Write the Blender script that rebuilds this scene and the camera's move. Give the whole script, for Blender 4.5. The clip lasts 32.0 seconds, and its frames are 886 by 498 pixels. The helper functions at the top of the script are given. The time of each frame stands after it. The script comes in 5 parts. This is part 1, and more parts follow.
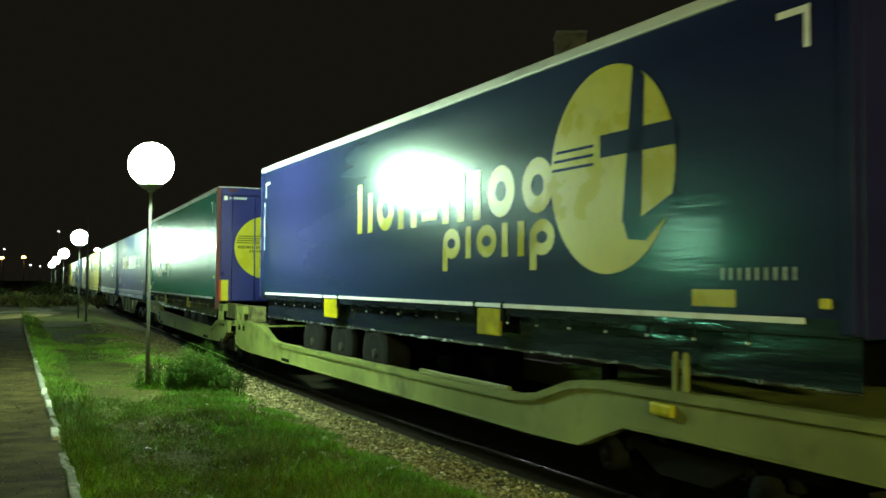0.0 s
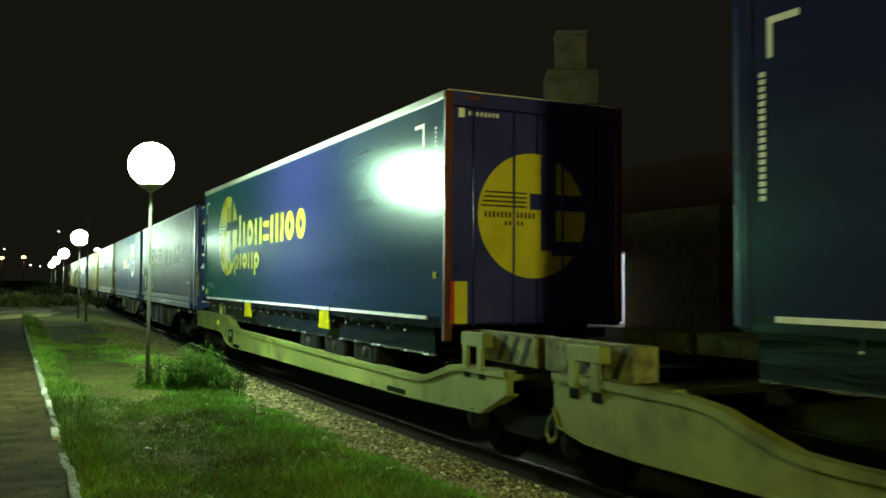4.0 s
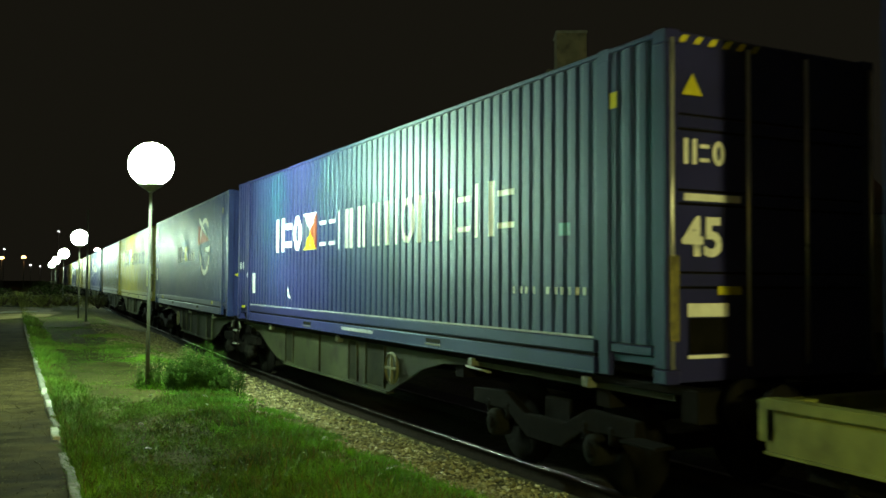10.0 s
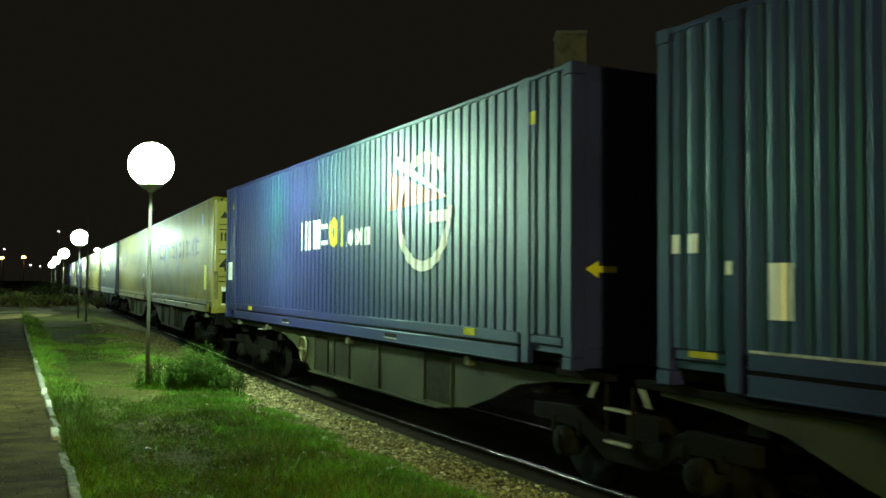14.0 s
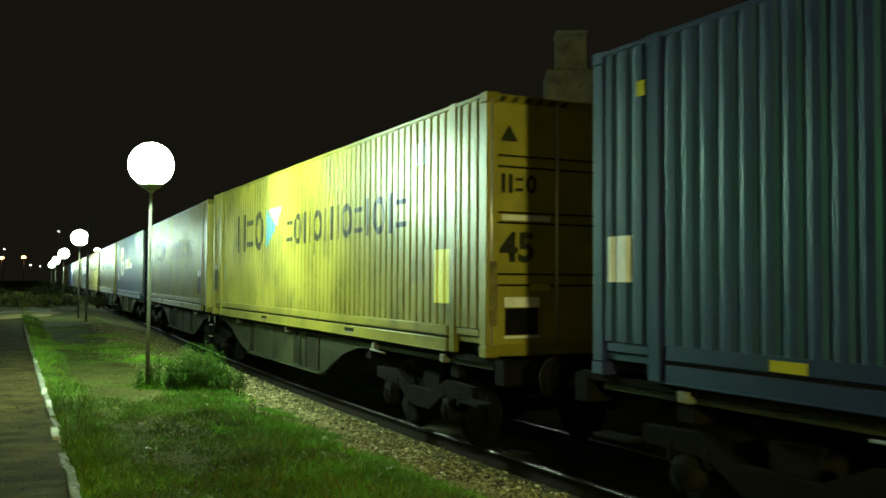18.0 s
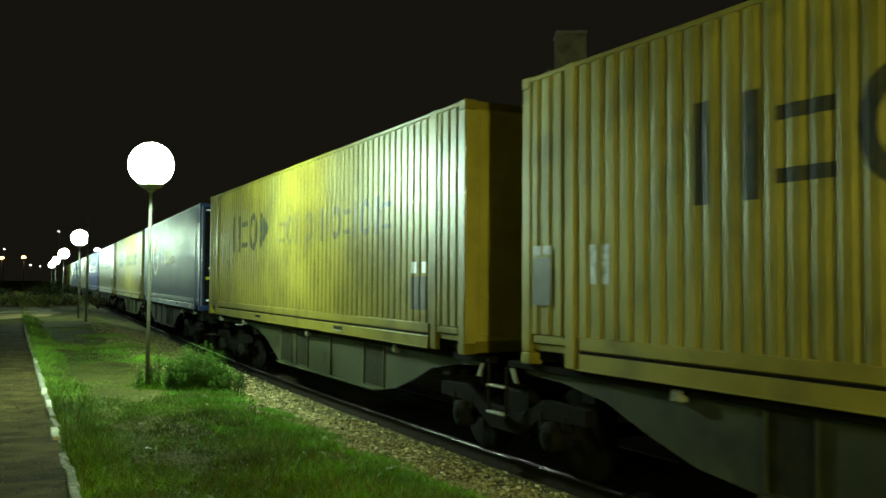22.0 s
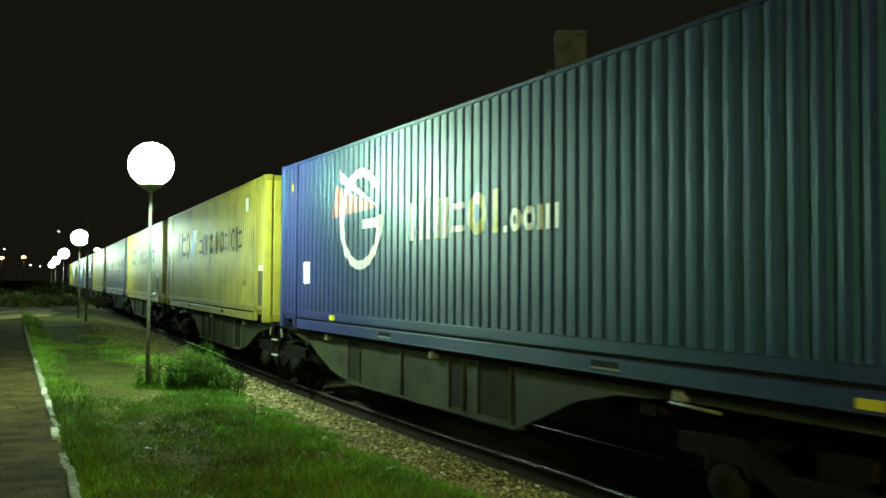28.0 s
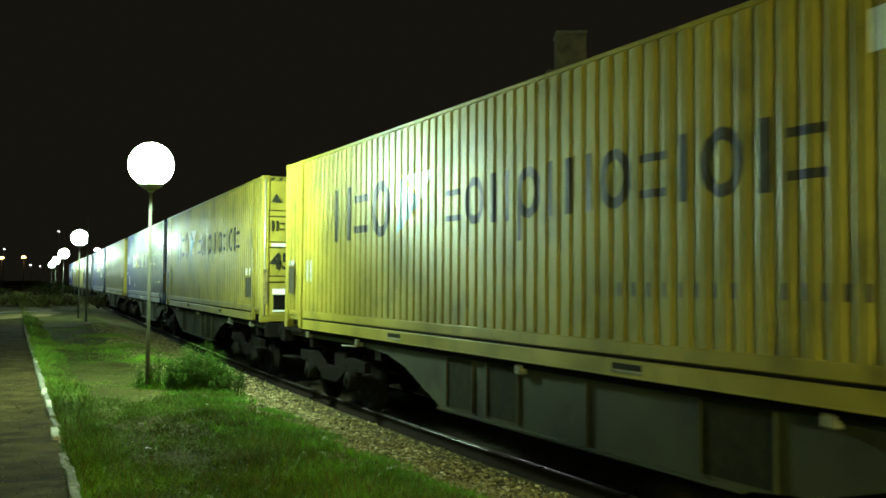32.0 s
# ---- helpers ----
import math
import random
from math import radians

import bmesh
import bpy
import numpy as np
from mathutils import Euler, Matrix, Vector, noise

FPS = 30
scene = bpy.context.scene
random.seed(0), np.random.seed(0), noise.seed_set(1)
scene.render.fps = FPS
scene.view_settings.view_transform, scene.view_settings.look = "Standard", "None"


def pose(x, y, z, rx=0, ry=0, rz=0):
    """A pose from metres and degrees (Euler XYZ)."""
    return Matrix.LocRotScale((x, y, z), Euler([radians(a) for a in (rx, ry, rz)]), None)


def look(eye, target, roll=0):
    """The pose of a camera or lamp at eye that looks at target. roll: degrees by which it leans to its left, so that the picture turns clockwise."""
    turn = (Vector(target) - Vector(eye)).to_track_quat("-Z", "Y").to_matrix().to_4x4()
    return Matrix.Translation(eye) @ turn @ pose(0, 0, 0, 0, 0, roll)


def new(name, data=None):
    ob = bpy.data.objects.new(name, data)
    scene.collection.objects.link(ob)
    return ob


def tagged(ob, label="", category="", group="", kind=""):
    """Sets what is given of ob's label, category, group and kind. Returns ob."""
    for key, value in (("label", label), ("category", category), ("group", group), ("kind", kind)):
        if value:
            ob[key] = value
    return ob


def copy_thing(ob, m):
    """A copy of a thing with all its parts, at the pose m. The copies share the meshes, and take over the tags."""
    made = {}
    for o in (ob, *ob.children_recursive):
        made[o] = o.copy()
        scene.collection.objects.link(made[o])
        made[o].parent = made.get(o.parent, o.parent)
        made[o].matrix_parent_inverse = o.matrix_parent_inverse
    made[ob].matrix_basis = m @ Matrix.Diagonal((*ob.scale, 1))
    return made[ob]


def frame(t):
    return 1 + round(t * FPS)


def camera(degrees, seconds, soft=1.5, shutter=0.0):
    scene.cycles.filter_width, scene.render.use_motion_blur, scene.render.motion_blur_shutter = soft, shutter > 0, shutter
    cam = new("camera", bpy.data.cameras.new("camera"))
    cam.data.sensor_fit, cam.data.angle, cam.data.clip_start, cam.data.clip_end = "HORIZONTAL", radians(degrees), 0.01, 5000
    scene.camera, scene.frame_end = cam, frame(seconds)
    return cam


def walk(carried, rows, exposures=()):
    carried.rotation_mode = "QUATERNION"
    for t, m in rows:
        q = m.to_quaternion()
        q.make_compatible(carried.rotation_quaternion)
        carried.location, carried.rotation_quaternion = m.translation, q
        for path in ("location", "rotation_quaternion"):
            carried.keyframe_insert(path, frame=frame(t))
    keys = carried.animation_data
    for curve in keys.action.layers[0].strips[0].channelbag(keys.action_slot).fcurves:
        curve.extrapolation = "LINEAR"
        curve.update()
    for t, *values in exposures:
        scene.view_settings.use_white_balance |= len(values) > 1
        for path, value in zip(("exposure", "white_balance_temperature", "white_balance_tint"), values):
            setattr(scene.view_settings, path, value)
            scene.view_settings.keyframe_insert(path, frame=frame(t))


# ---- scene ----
from functools import partial

# The track is the y axis near the camera; z = 0 is the top of the rails.
EYE_Z = 1.975
YAW, PITCH, ROLL = 27.928, 2.076, 0.370
TRACK_X = 6.243                 # centre line of the track beside the camera
BEND_START, BEND_LEN, BEND_SLOPE = 8.24, 16.0, 0.0649
SECONDS = 32.0

cam = camera(52.476, SECONDS, soft=1.7, shutter=0.42)
_dir = Vector((math.sin(radians(YAW)) * math.cos(radians(PITCH)), math.cos(radians(YAW)) * math.cos(radians(PITCH)), math.sin(radians(PITCH))))
_eye = Vector((0, 0, EYE_Z))
_cam_pose = look(_eye, _eye + _dir * 10, ROLL)
walk(cam, [(0, _cam_pose), (SECONDS, _cam_pose)])
scene.view_settings.exposure = 0.0

# ---- night sky ----
world = bpy.data.worlds.new("night")
scene.world = world
world.use_nodes = True
_bg = world.node_tree.nodes["Background"]
_bg.inputs[0].default_value = (0.95, 0.85, 0.55, 1)
_bg.inputs[1].default_value = 0.008

LAMP_GLOW = 550.0
LAMP_WHITE = (0.67, 0.97, 0.70)
LAMP_ROW = ((1.0, -9.0, 0), (2.64, 15.2, 0), (4.55, 44.0, 0), (6.35, 72.0, 0), (8.1, 100.0, 0), (9.9, 128.0, 0))


# ---- the line of the track ----
def lat(s):
    u = min(max(s - BEND_START, 0.0), BEND_LEN)
    return BEND_SLOPE * u * u / (2 * BEND_LEN) + BEND_SLOPE * max(s - BEND_START - BEND_LEN, 0.0)


def on_track(s, u=0.0, z=0.0):
    """Place at s metres along the track, u metres beside its centre line."""
    d = (lat(s + 0.01) - lat(s - 0.01)) / 0.02
    n = math.hypot(1, d)
    return Vector((TRACK_X + lat(s) + u / n, s - u * d / n, z))


def run(t):
    """Metres that the train has gone at t seconds."""
    return 3.05335 * t + 0.0153018 * t * t - 7.23272e-05 * t ** 3


def vehicle_pose(s, a=1.9, b=11.8, z=0.0):
    """Pose of a vehicle whose leading end is at s; it stands on two pivots a and b metres behind that end."""
    p, q = on_track(s + a), on_track(s + b)
    d = (q - p).normalized()
    o = p - d * a
    return Matrix.Translation((o.x, o.y, z)) @ Matrix.Rotation(-math.atan2(d.x, d.y), 4, "Z")


# ---- materials ----
def node_mat(name):
    m = bpy.data.materials.new(name)
    m.use_nodes = True
    nt = m.node_tree
    return m, nt, nt.nodes["Principled BSDF"]


def mat(name, col, rough=0.5, metal=0.0, vary=0.25, scale=3.0, stretch=(1, 1, 1), bump=0.0, bump_scale=60.0, dirt=0.0,
        dirt_col=(0.05, 0.045, 0.03), rnd=0.0, rough_vary=0.12, coat=0.0, island=0.0, spec=0.5, tint=None, crease=0.0, aniso=0.0, aniso_turn=0.0, sheen=0.0):
    m, nt, bs = node_mat(name)
    N, L = nt.nodes, nt.links
    tc = N.new("ShaderNodeTexCoord")
    mp = N.new("ShaderNodeMapping")
    mp.inputs["Scale"].default_value = stretch
    L.new(tc.outputs["Object"], mp.inputs[0])
    big = N.new("ShaderNodeTexNoise")
    big.inputs["Scale"].default_value, big.inputs["Detail"].default_value = scale, 6
    L.new(mp.outputs[0], big.inputs[0])
    fine = N.new("ShaderNodeTexNoise")
    fine.inputs["Scale"].default_value, fine.inputs["Detail"].default_value = bump_scale, 4
    L.new(mp.outputs[0], fine.inputs[0])
    ramp = N.new("ShaderNodeMapRange")
    ramp.inputs[1].default_value, ramp.inputs[2].default_value = 0.3, 0.7
    ramp.inputs[3].default_value, ramp.inputs[4].default_value = 1 - vary, 1 + vary
    L.new(big.outputs[0], ramp.inputs[0])
    mul = N.new("ShaderNodeMixRGB")
    mul.blend_type, mul.inputs[0].default_value = "MULTIPLY", 1.0
    mul.inputs[1].default_value = (*col, 1)
    L.new(ramp.outputs[0], mul.inputs[2])
    out = mul.outputs[0]
    if dirt:
        dn = N.new("ShaderNodeTexNoise")
        dn.inputs["Scale"].default_value, dn.inputs["Detail"].default_value = scale * 2.3, 8
        L.new(mp.outputs[0], dn.inputs[0])
        dr = N.new("ShaderNodeMapRange")
        dr.inputs[1].default_value, dr.inputs[2].default_value = 0.5, 0.72
        dr.inputs[3].default_value, dr.inputs[4].default_value = 0, dirt
        L.new(dn.outputs[0], dr.inputs[0])
        dm = N.new("ShaderNodeMixRGB")
        dm.inputs[2].default_value = (*dirt_col, 1)
        L.new(dr.outputs[0], dm.inputs[0])
        L.new(out, dm.inputs[1])
        out = dm.outputs[0]
    if rnd or island:
        src = N.new("ShaderNodeNewGeometry").outputs["Random Per Island"] if island else N.new("ShaderNodeObjectInfo").outputs["Random"]
        k = island or rnd
        rr = N.new("ShaderNodeMapRange")
        rr.inputs[3].default_value, rr.inputs[4].default_value = 1 - k, 1 + k
        L.new(src, rr.inputs[0])
        rm = N.new("ShaderNodeMixRGB")
        rm.blend_type, rm.inputs[0].default_value = "MULTIPLY", 1.0
        L.new(out, rm.inputs[1])
        L.new(rr.outputs[0], rm.inputs[2])
        out = rm.outputs[0]
    L.new(out, bs.inputs["Base Color"])
    rg = N.new("ShaderNodeMapRange")
    rg.inputs[1].default_value, rg.inputs[2].default_value = 0.3, 0.7
    rg.inputs[3].default_value, rg.inputs[4].default_value = max(rough - rough_vary, 0.02), min(rough + rough_vary, 1)
    L.new(big.outputs[0], rg.inputs[0])
    L.new(rg.outputs[0], bs.inputs["Roughness"])
    bs.inputs["Metallic"].default_value = metal
    bs.inputs["Anisotropic"].default_value = aniso
    bs.inputs["Anisotropic Rotation"].default_value = aniso_turn
    bs.inputs["Specular IOR Level"].default_value = spec
    if tint:
        bs.inputs["Specular Tint"].default_value = (*tint, 1)
    bs.inputs["Coat Weight"].default_value = coat
    bs.inputs["Sheen Weight"].default_value = sheen
    bs.inputs["Sheen Roughness"].default_value = 0.35
    # fixed green, for the hazy glow that sheen lays over the cloth
    bs.inputs["Sheen Tint"].default_value = (0.12, 1.0, 0.58, 1)
    bs.inputs["Coat Roughness"].default_value = 0.09
    bs.inputs["Coat Tint"].default_value = (0.8, 1.0, 0.9, 1)
    if bump:
        b = N.new("ShaderNodeBump")
        b.inputs["Strength"].default_value, b.inputs["Distance"].default_value = bump, 0.01
        L.new(fine.outputs[0], b.inputs["Height"])
        last = b
        if crease:                                # long level creases in a taut cloth
            cm = N.new("ShaderNodeMapping")
            cm.inputs["Scale"].default_value = (1, 0.55, 7.0)
            L.new(tc.outputs["Object"], cm.inputs[0])
            cn = N.new("ShaderNodeTexNoise")
            cn.inputs["Scale"].default_value, cn.inputs["Detail"].default_value, cn.inputs["Roughness"].default_value = 1.6, 5, 0.55
            L.new(cm.outputs[0], cn.inputs[0])
            last = N.new("ShaderNodeBump")
            last.inputs["Strength"].default_value, last.inputs["Distance"].default_value = crease, 0.03
            L.new(cn.outputs[0], last.inputs["Height"])
            L.new(b.outputs[0], last.inputs["Normal"])
            L.new(last.outputs[0], bs.inputs["Coat Normal"])
        L.new(last.outputs[0], bs.inputs["Normal"])
    return m


def glow(name, col, strength):
    m = bpy.data.materials.new(name)
    m.use_nodes = True
    nt = m.node_tree
    nt.nodes.remove(nt.nodes["Principled BSDF"])
    e = nt.nodes.new("ShaderNodeEmission")
    e.inputs[0].default_value, e.inputs[1].default_value = (*col, 1), strength
    nt.links.new(e.outputs[0], nt.nodes["Material Output"].inputs[0])
    return m


M = dict(
    yellow_old=mat("faded_yellow_paint", (0.125, 0.104, 0.016), 0.42, vary=0.3, scale=0.8, dirt=0.7, dirt_col=(0.05, 0.041, 0.011), bump=0.05, bump_scale=25, spec=0.13, tint=(0.8, 1.0, 0.6), rough_vary=0.06, aniso=0.5, aniso_turn=0.25),
    # Dark colour that paints the shade of openings onto solid pieces.
    recess=mat("painted_recess_shade", (0.015, 0.016, 0.008), 0.9, vary=0.5, scale=5, dirt=0.6, dirt_col=(0.004, 0.004, 0.003), spec=0.1),
    reflector=mat("dull_reflector", (0.10, 0.17, 0.10), 0.35, vary=0.5, scale=25, dirt=0.6),
    rail_paint=mat("dull_white_rail", (0.42, 0.42, 0.34), 0.5, vary=0.25, scale=1.2, stretch=(1, 0.4, 2), dirt=0.6, dirt_col=(0.17, 0.165, 0.11)),
    lush=mat("lush_grass_blade", (0.130, 0.330, 0.024), 0.6, vary=0.5, scale=1.2, island=0.5, spec=0.12),
    dull=mat("dull_olive_grass", (0.165, 0.180, 0.052), 0.8, vary=0.6, scale=0.35, island=0.4, spec=0.08),
    farleaf=mat("dark_bush_leaf", (0.030, 0.042, 0.012), 0.85, vary=0.4, scale=0.8, island=0.5, spec=0.05),
    farpink=glow("pinkish_lamp_glass", (1.0, 0.72, 0.66), 30.0),
    patch=mat("dark_olive_patch", (0.024, 0.023, 0.010), 0.6, vary=0.4, scale=4, dirt=0.5, dirt_col=(0.05, 0.045, 0.015)),
    flap=mat("grimy_yellow_flap", (0.38, 0.33, 0.004), 0.7, vary=0.3, scale=5, dirt=0.5, dirt_col=(0.16, 0.14, 0.008), spec=0.04),
    handrail=mat("scuffed_handrail", (0.15, 0.15, 0.115), 0.5, 0.0, vary=0.4, scale=15, dirt=0.6),
    rim=mat("dirty_rim", (0.018, 0.018, 0.015), 0.9, vary=0.3, scale=6, spec=0.03),
    # Teal specular tint puts the colour of the lamp glow into both blues.
    blue=mat("blue_paint", (0.023, 0.021, 0.088), 0.44, vary=0.2, scale=0.8, dirt=0.35, dirt_col=(0.018, 0.019, 0.03), bump=0.05, bump_scale=25, tint=(0.15, 1.0, 0.84), spec=0.26, rough_vary=0.05, aniso=0.5, aniso_turn=0.25),
    blue2=mat("teal_blue_paint", (0.021, 0.021, 0.082), 0.44, vary=0.2, scale=0.9, dirt=0.4, dirt_col=(0.018, 0.019, 0.03), bump=0.05, bump_scale=25, tint=(0.15, 1.0, 0.84), spec=0.26, rough_vary=0.05, aniso=0.5, aniso_turn=0.25),
    yellow=mat("yellow_paint", (0.205, 0.176, 0.026), 0.40, vary=0.32, scale=0.7, dirt=0.7, dirt_col=(0.075, 0.066, 0.016), bump=0.05, bump_scale=25, spec=0.20, tint=(0.8, 1.0, 0.6), rough_vary=0.06, aniso=0.5, aniso_turn=0.25),
    pennant=mat("red_print", (0.22, 0.02, 0.012), 0.5, vary=0.15),
    pale=mat("pale_blue_label", (0.42, 0.50, 0.52), 0.5, vary=0.2),
    rust_yellow=mat("rusty_yellow_paint", (0.15, 0.13, 0.035), 0.7, vary=0.5, scale=9, dirt=0.7),
    trim=mat("scuffed_steel_trim", (0.30, 0.31, 0.29), 0.22, 0.9, vary=0.6, scale=5, dirt=0.7, dirt_col=(0.05, 0.05, 0.045)),
    rim_hub=mat("worn_hub", (0.035, 0.035, 0.028), 0.8, vary=0.3, scale=9, spec=0.05),
    haz=mat("faded_hazard_paint", (0.15, 0.15, 0.055), 0.8, vary=0.5, scale=6, dirt=0.8, dirt_col=(0.04, 0.035, 0.015), spec=0.2),
    grit=mat("path_grit", (0.13, 0.11, 0.05), 0.9, vary=0.3, scale=20, island=0.6, spec=0.1),
    pin=mat("worn_pin_paint", (0.12, 0.13, 0.085), 0.6, vary=0.4, scale=9, dirt=0.6),
    # Brighter copy of the yellow; lamp light on end faces put into colour.
    yellow_end=mat("lit_end_yellow_paint", (0.26, 0.225, 0.030), 0.42, vary=0.2, scale=1.5, dirt=0.45, dirt_col=(0.14, 0.12, 0.03), bump=0.05, bump_scale=25, spec=0.4),
    herb=mat("small_herb_leaf", (0.105, 0.180, 0.023), 0.7, vary=0.4, scale=1.0, island=0.7, spec=0.1),
    tower=mat("grey_brown_plaster", (0.20, 0.165, 0.095), 0.9, vary=0.3, scale=1.2, bump=0.3, bump_scale=20, dirt=0.6),
    faint=mat("worn_print", (0.050, 0.045, 0.012), 0.5, vary=0.3, scale=2.0, spec=0.3),
    door=mat("navy_door_paint", (0.019, 0.021, 0.135), 0.35, vary=0.15, scale=1.0, dirt=0.2, dirt_col=(0.02, 0.025, 0.05)),
    # Green specular tint and sheen put the hazy lamp glow into the cloth.
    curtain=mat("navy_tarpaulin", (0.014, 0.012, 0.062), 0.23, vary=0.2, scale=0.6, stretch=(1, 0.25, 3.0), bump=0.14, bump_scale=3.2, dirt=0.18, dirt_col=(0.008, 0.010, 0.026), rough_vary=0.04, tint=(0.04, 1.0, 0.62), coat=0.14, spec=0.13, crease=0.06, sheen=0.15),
    yprint=mat("yellow_print", (0.46, 0.42, 0.028), 0.30, vary=0.1, scale=2.0, dirt=0.2, dirt_col=(0.22, 0.20, 0.04), spec=0.22),
    bright=mat("fresh_yellow_paint", (0.80, 0.74, 0.10), 0.45, vary=0.08, scale=3),
    wheel=mat("dirty_brake_wheel", (0.12, 0.12, 0.048), 0.6, vary=0.3, scale=8),
    white=mat("white_paint", (0.72, 0.72, 0.68), 0.45, vary=0.12, scale=2.0, dirt=0.35, dirt_col=(0.25, 0.24, 0.18)),
    red_plate=mat("red_reflector", (0.42, 0.035, 0.012), 0.4, vary=0.15, dirt=0.3),
    stencil=mat("worn_white_stencil", (0.30, 0.32, 0.31), 0.5, vary=0.4, scale=9, dirt=0.6),
    tread=mat("worn_step_tread", (0.34, 0.34, 0.28), 0.4, 0.3, vary=0.4, scale=12, dirt=0.5),
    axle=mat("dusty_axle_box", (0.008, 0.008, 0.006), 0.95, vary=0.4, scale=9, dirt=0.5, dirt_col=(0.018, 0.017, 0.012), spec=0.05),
    flag_blue=mat("dull_blue_print", (0.040, 0.052, 0.085), 0.5, vary=0.2, spec=0.2),
    flag_red=mat("faded_red_print", (0.20, 0.042, 0.014), 0.5, vary=0.2, spec=0.2),
    red=mat("red_paint", (0.075, 0.010, 0.009), 0.45, vary=0.12),
    black=mat("black_print", (0.018, 0.020, 0.013), 0.5, vary=0.2, dirt=0.3, dirt_col=(0.10, 0.085, 0.018), spec=0.12),
    teal=mat("teal_print", (0.03, 0.16, 0.22), 0.45, vary=0.15),
    cream=mat("cream_wagon_paint", (0.172, 0.198, 0.050), 0.6, vary=0.32, scale=0.9, dirt=0.75, dirt_col=(0.058, 0.060, 0.018), bump=0.08, bump_scale=30, spec=0.25),
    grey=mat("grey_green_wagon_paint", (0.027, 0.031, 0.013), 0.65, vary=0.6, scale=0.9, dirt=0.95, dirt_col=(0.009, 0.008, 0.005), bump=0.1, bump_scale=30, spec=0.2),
    # Dirty steel, set near-black so shade under and between parts is in it.
    dark=mat("dirty_steel_and_shade", (0.0058, 0.0052, 0.004), 0.95, 0.0, vary=0.4, scale=3, dirt=0.4, dirt_col=(0.014, 0.012, 0.009), bump=0.15, bump_scale=40, spec=0.05),
    rust=mat("rusty_rail", (0.013, 0.010, 0.007), 0.95, 0.0, vary=0.35, scale=12, bump=0.3, bump_scale=60, spec=0.05),
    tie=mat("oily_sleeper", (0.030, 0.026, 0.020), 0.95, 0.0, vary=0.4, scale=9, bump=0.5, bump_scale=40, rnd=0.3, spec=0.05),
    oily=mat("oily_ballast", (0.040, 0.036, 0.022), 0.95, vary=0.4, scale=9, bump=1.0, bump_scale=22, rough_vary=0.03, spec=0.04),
    steel=mat("worn_steel", (0.16, 0.15, 0.14), 0.42, 1.0, vary=0.6, scale=5, rough_vary=0.2),
    rubber=mat("tyre_rubber", (0.011, 0.011, 0.010), 0.95, vary=0.25, bump=0.2, bump_scale=50, spec=0.05),
    alu=mat("aluminium", (0.66, 0.66, 0.63), 0.38, 0.75, vary=0.12, scale=2, dirt=0.3, dirt_col=(0.2, 0.2, 0.17)),
    plastic=mat("dark_navy_skirt", (0.009, 0.012, 0.022), 0.13, vary=0.3, scale=2.5, stretch=(1, 0.3, 2.2), dirt=0.3, dirt_col=(0.012, 0.012, 0.014), bump=1.0, bump_scale=4, rough_vary=0.05, spec=0.5, tint=(0.3, 1.0, 0.8)),
    post=mat("painted_pole", (0.085, 0.092, 0.066), 0.6, 0.0, vary=0.25, scale=5, dirt=0.3, spec=0.3),
    soil=mat("bare_soil", (0.060, 0.060, 0.017), 0.95, vary=0.5, scale=1.6, bump=1.0, bump_scale=45, dirt=0.8, dirt_col=(0.034, 0.050, 0.010), rough_vary=0.03, spec=0.03),
    ballast=mat("ballast", (0.075, 0.068, 0.028), 0.95, vary=0.5, scale=9, bump=1.0, bump_scale=40, rough_vary=0.03, dirt=0.6, spec=0.05),
    chip=mat("pale_ballast_stone", (0.50, 0.46, 0.27), 0.75, vary=0.2, scale=20, island=0.3, spec=0.2),
    stone=mat("ballast_stone", (0.220, 0.200, 0.083), 0.8, vary=0.3, scale=20, island=0.75, rough_vary=0.08, spec=0.2),
    grass=mat("grass_blade", (0.118, 0.240, 0.024), 0.65, vary=0.75, scale=0.7, island=0.5, spec=0.12),
    straw=mat("dry_grass", (0.13, 0.115, 0.03), 0.75, vary=0.3, scale=2.0, island=0.4, spec=0.1),
    leaf=mat("weed_leaf", (0.050, 0.110, 0.014), 0.75, vary=0.3, scale=3.0, island=0.5, spec=0.06),
    path=mat("worn_asphalt", (0.066, 0.053, 0.019), 0.95, vary=0.6, scale=2.6, stretch=(0.8, 1.3, 1), bump=1.0, bump_scale=55, dirt=0.85, dirt_col=(0.020, 0.018, 0.007), rough_vary=0.03, spec=0.03),
    sand=mat("sandy_path", (0.20, 0.165, 0.065), 0.95, vary=0.6, scale=0.5, bump=0.6, bump_scale=20, dirt=0.9, dirt_col=(0.065, 0.075, 0.02), spec=0.05),
    kerb=mat("whitewashed_kerb", (0.34, 0.335, 0.26), 0.9, vary=0.35, scale=6, bump=0.5, bump_scale=30, dirt=0.9, dirt_col=(0.06, 0.055, 0.025), rnd=0.5, spec=0.1),
    concrete=mat("concrete", (0.26, 0.25, 0.20), 0.9, vary=0.3, scale=4, bump=0.4, bump_scale=30),
    plaster=mat("ochre_plaster", (0.34, 0.27, 0.14), 0.9, vary=0.2, scale=1.5, bump=0.3, bump_scale=20, dirt=0.4),
    whitewall=mat("white_plaster", (0.70, 0.72, 0.76), 0.85, vary=0.08, scale=2, bump=0.2, bump_scale=30),
    pink=mat("pink_plaster", (0.62, 0.36, 0.40), 0.85, vary=0.1, scale=2),
    roof=mat("roof_tiles", (0.13, 0.06, 0.035), 0.85, vary=0.3, scale=5, bump=0.5, bump_scale=12),
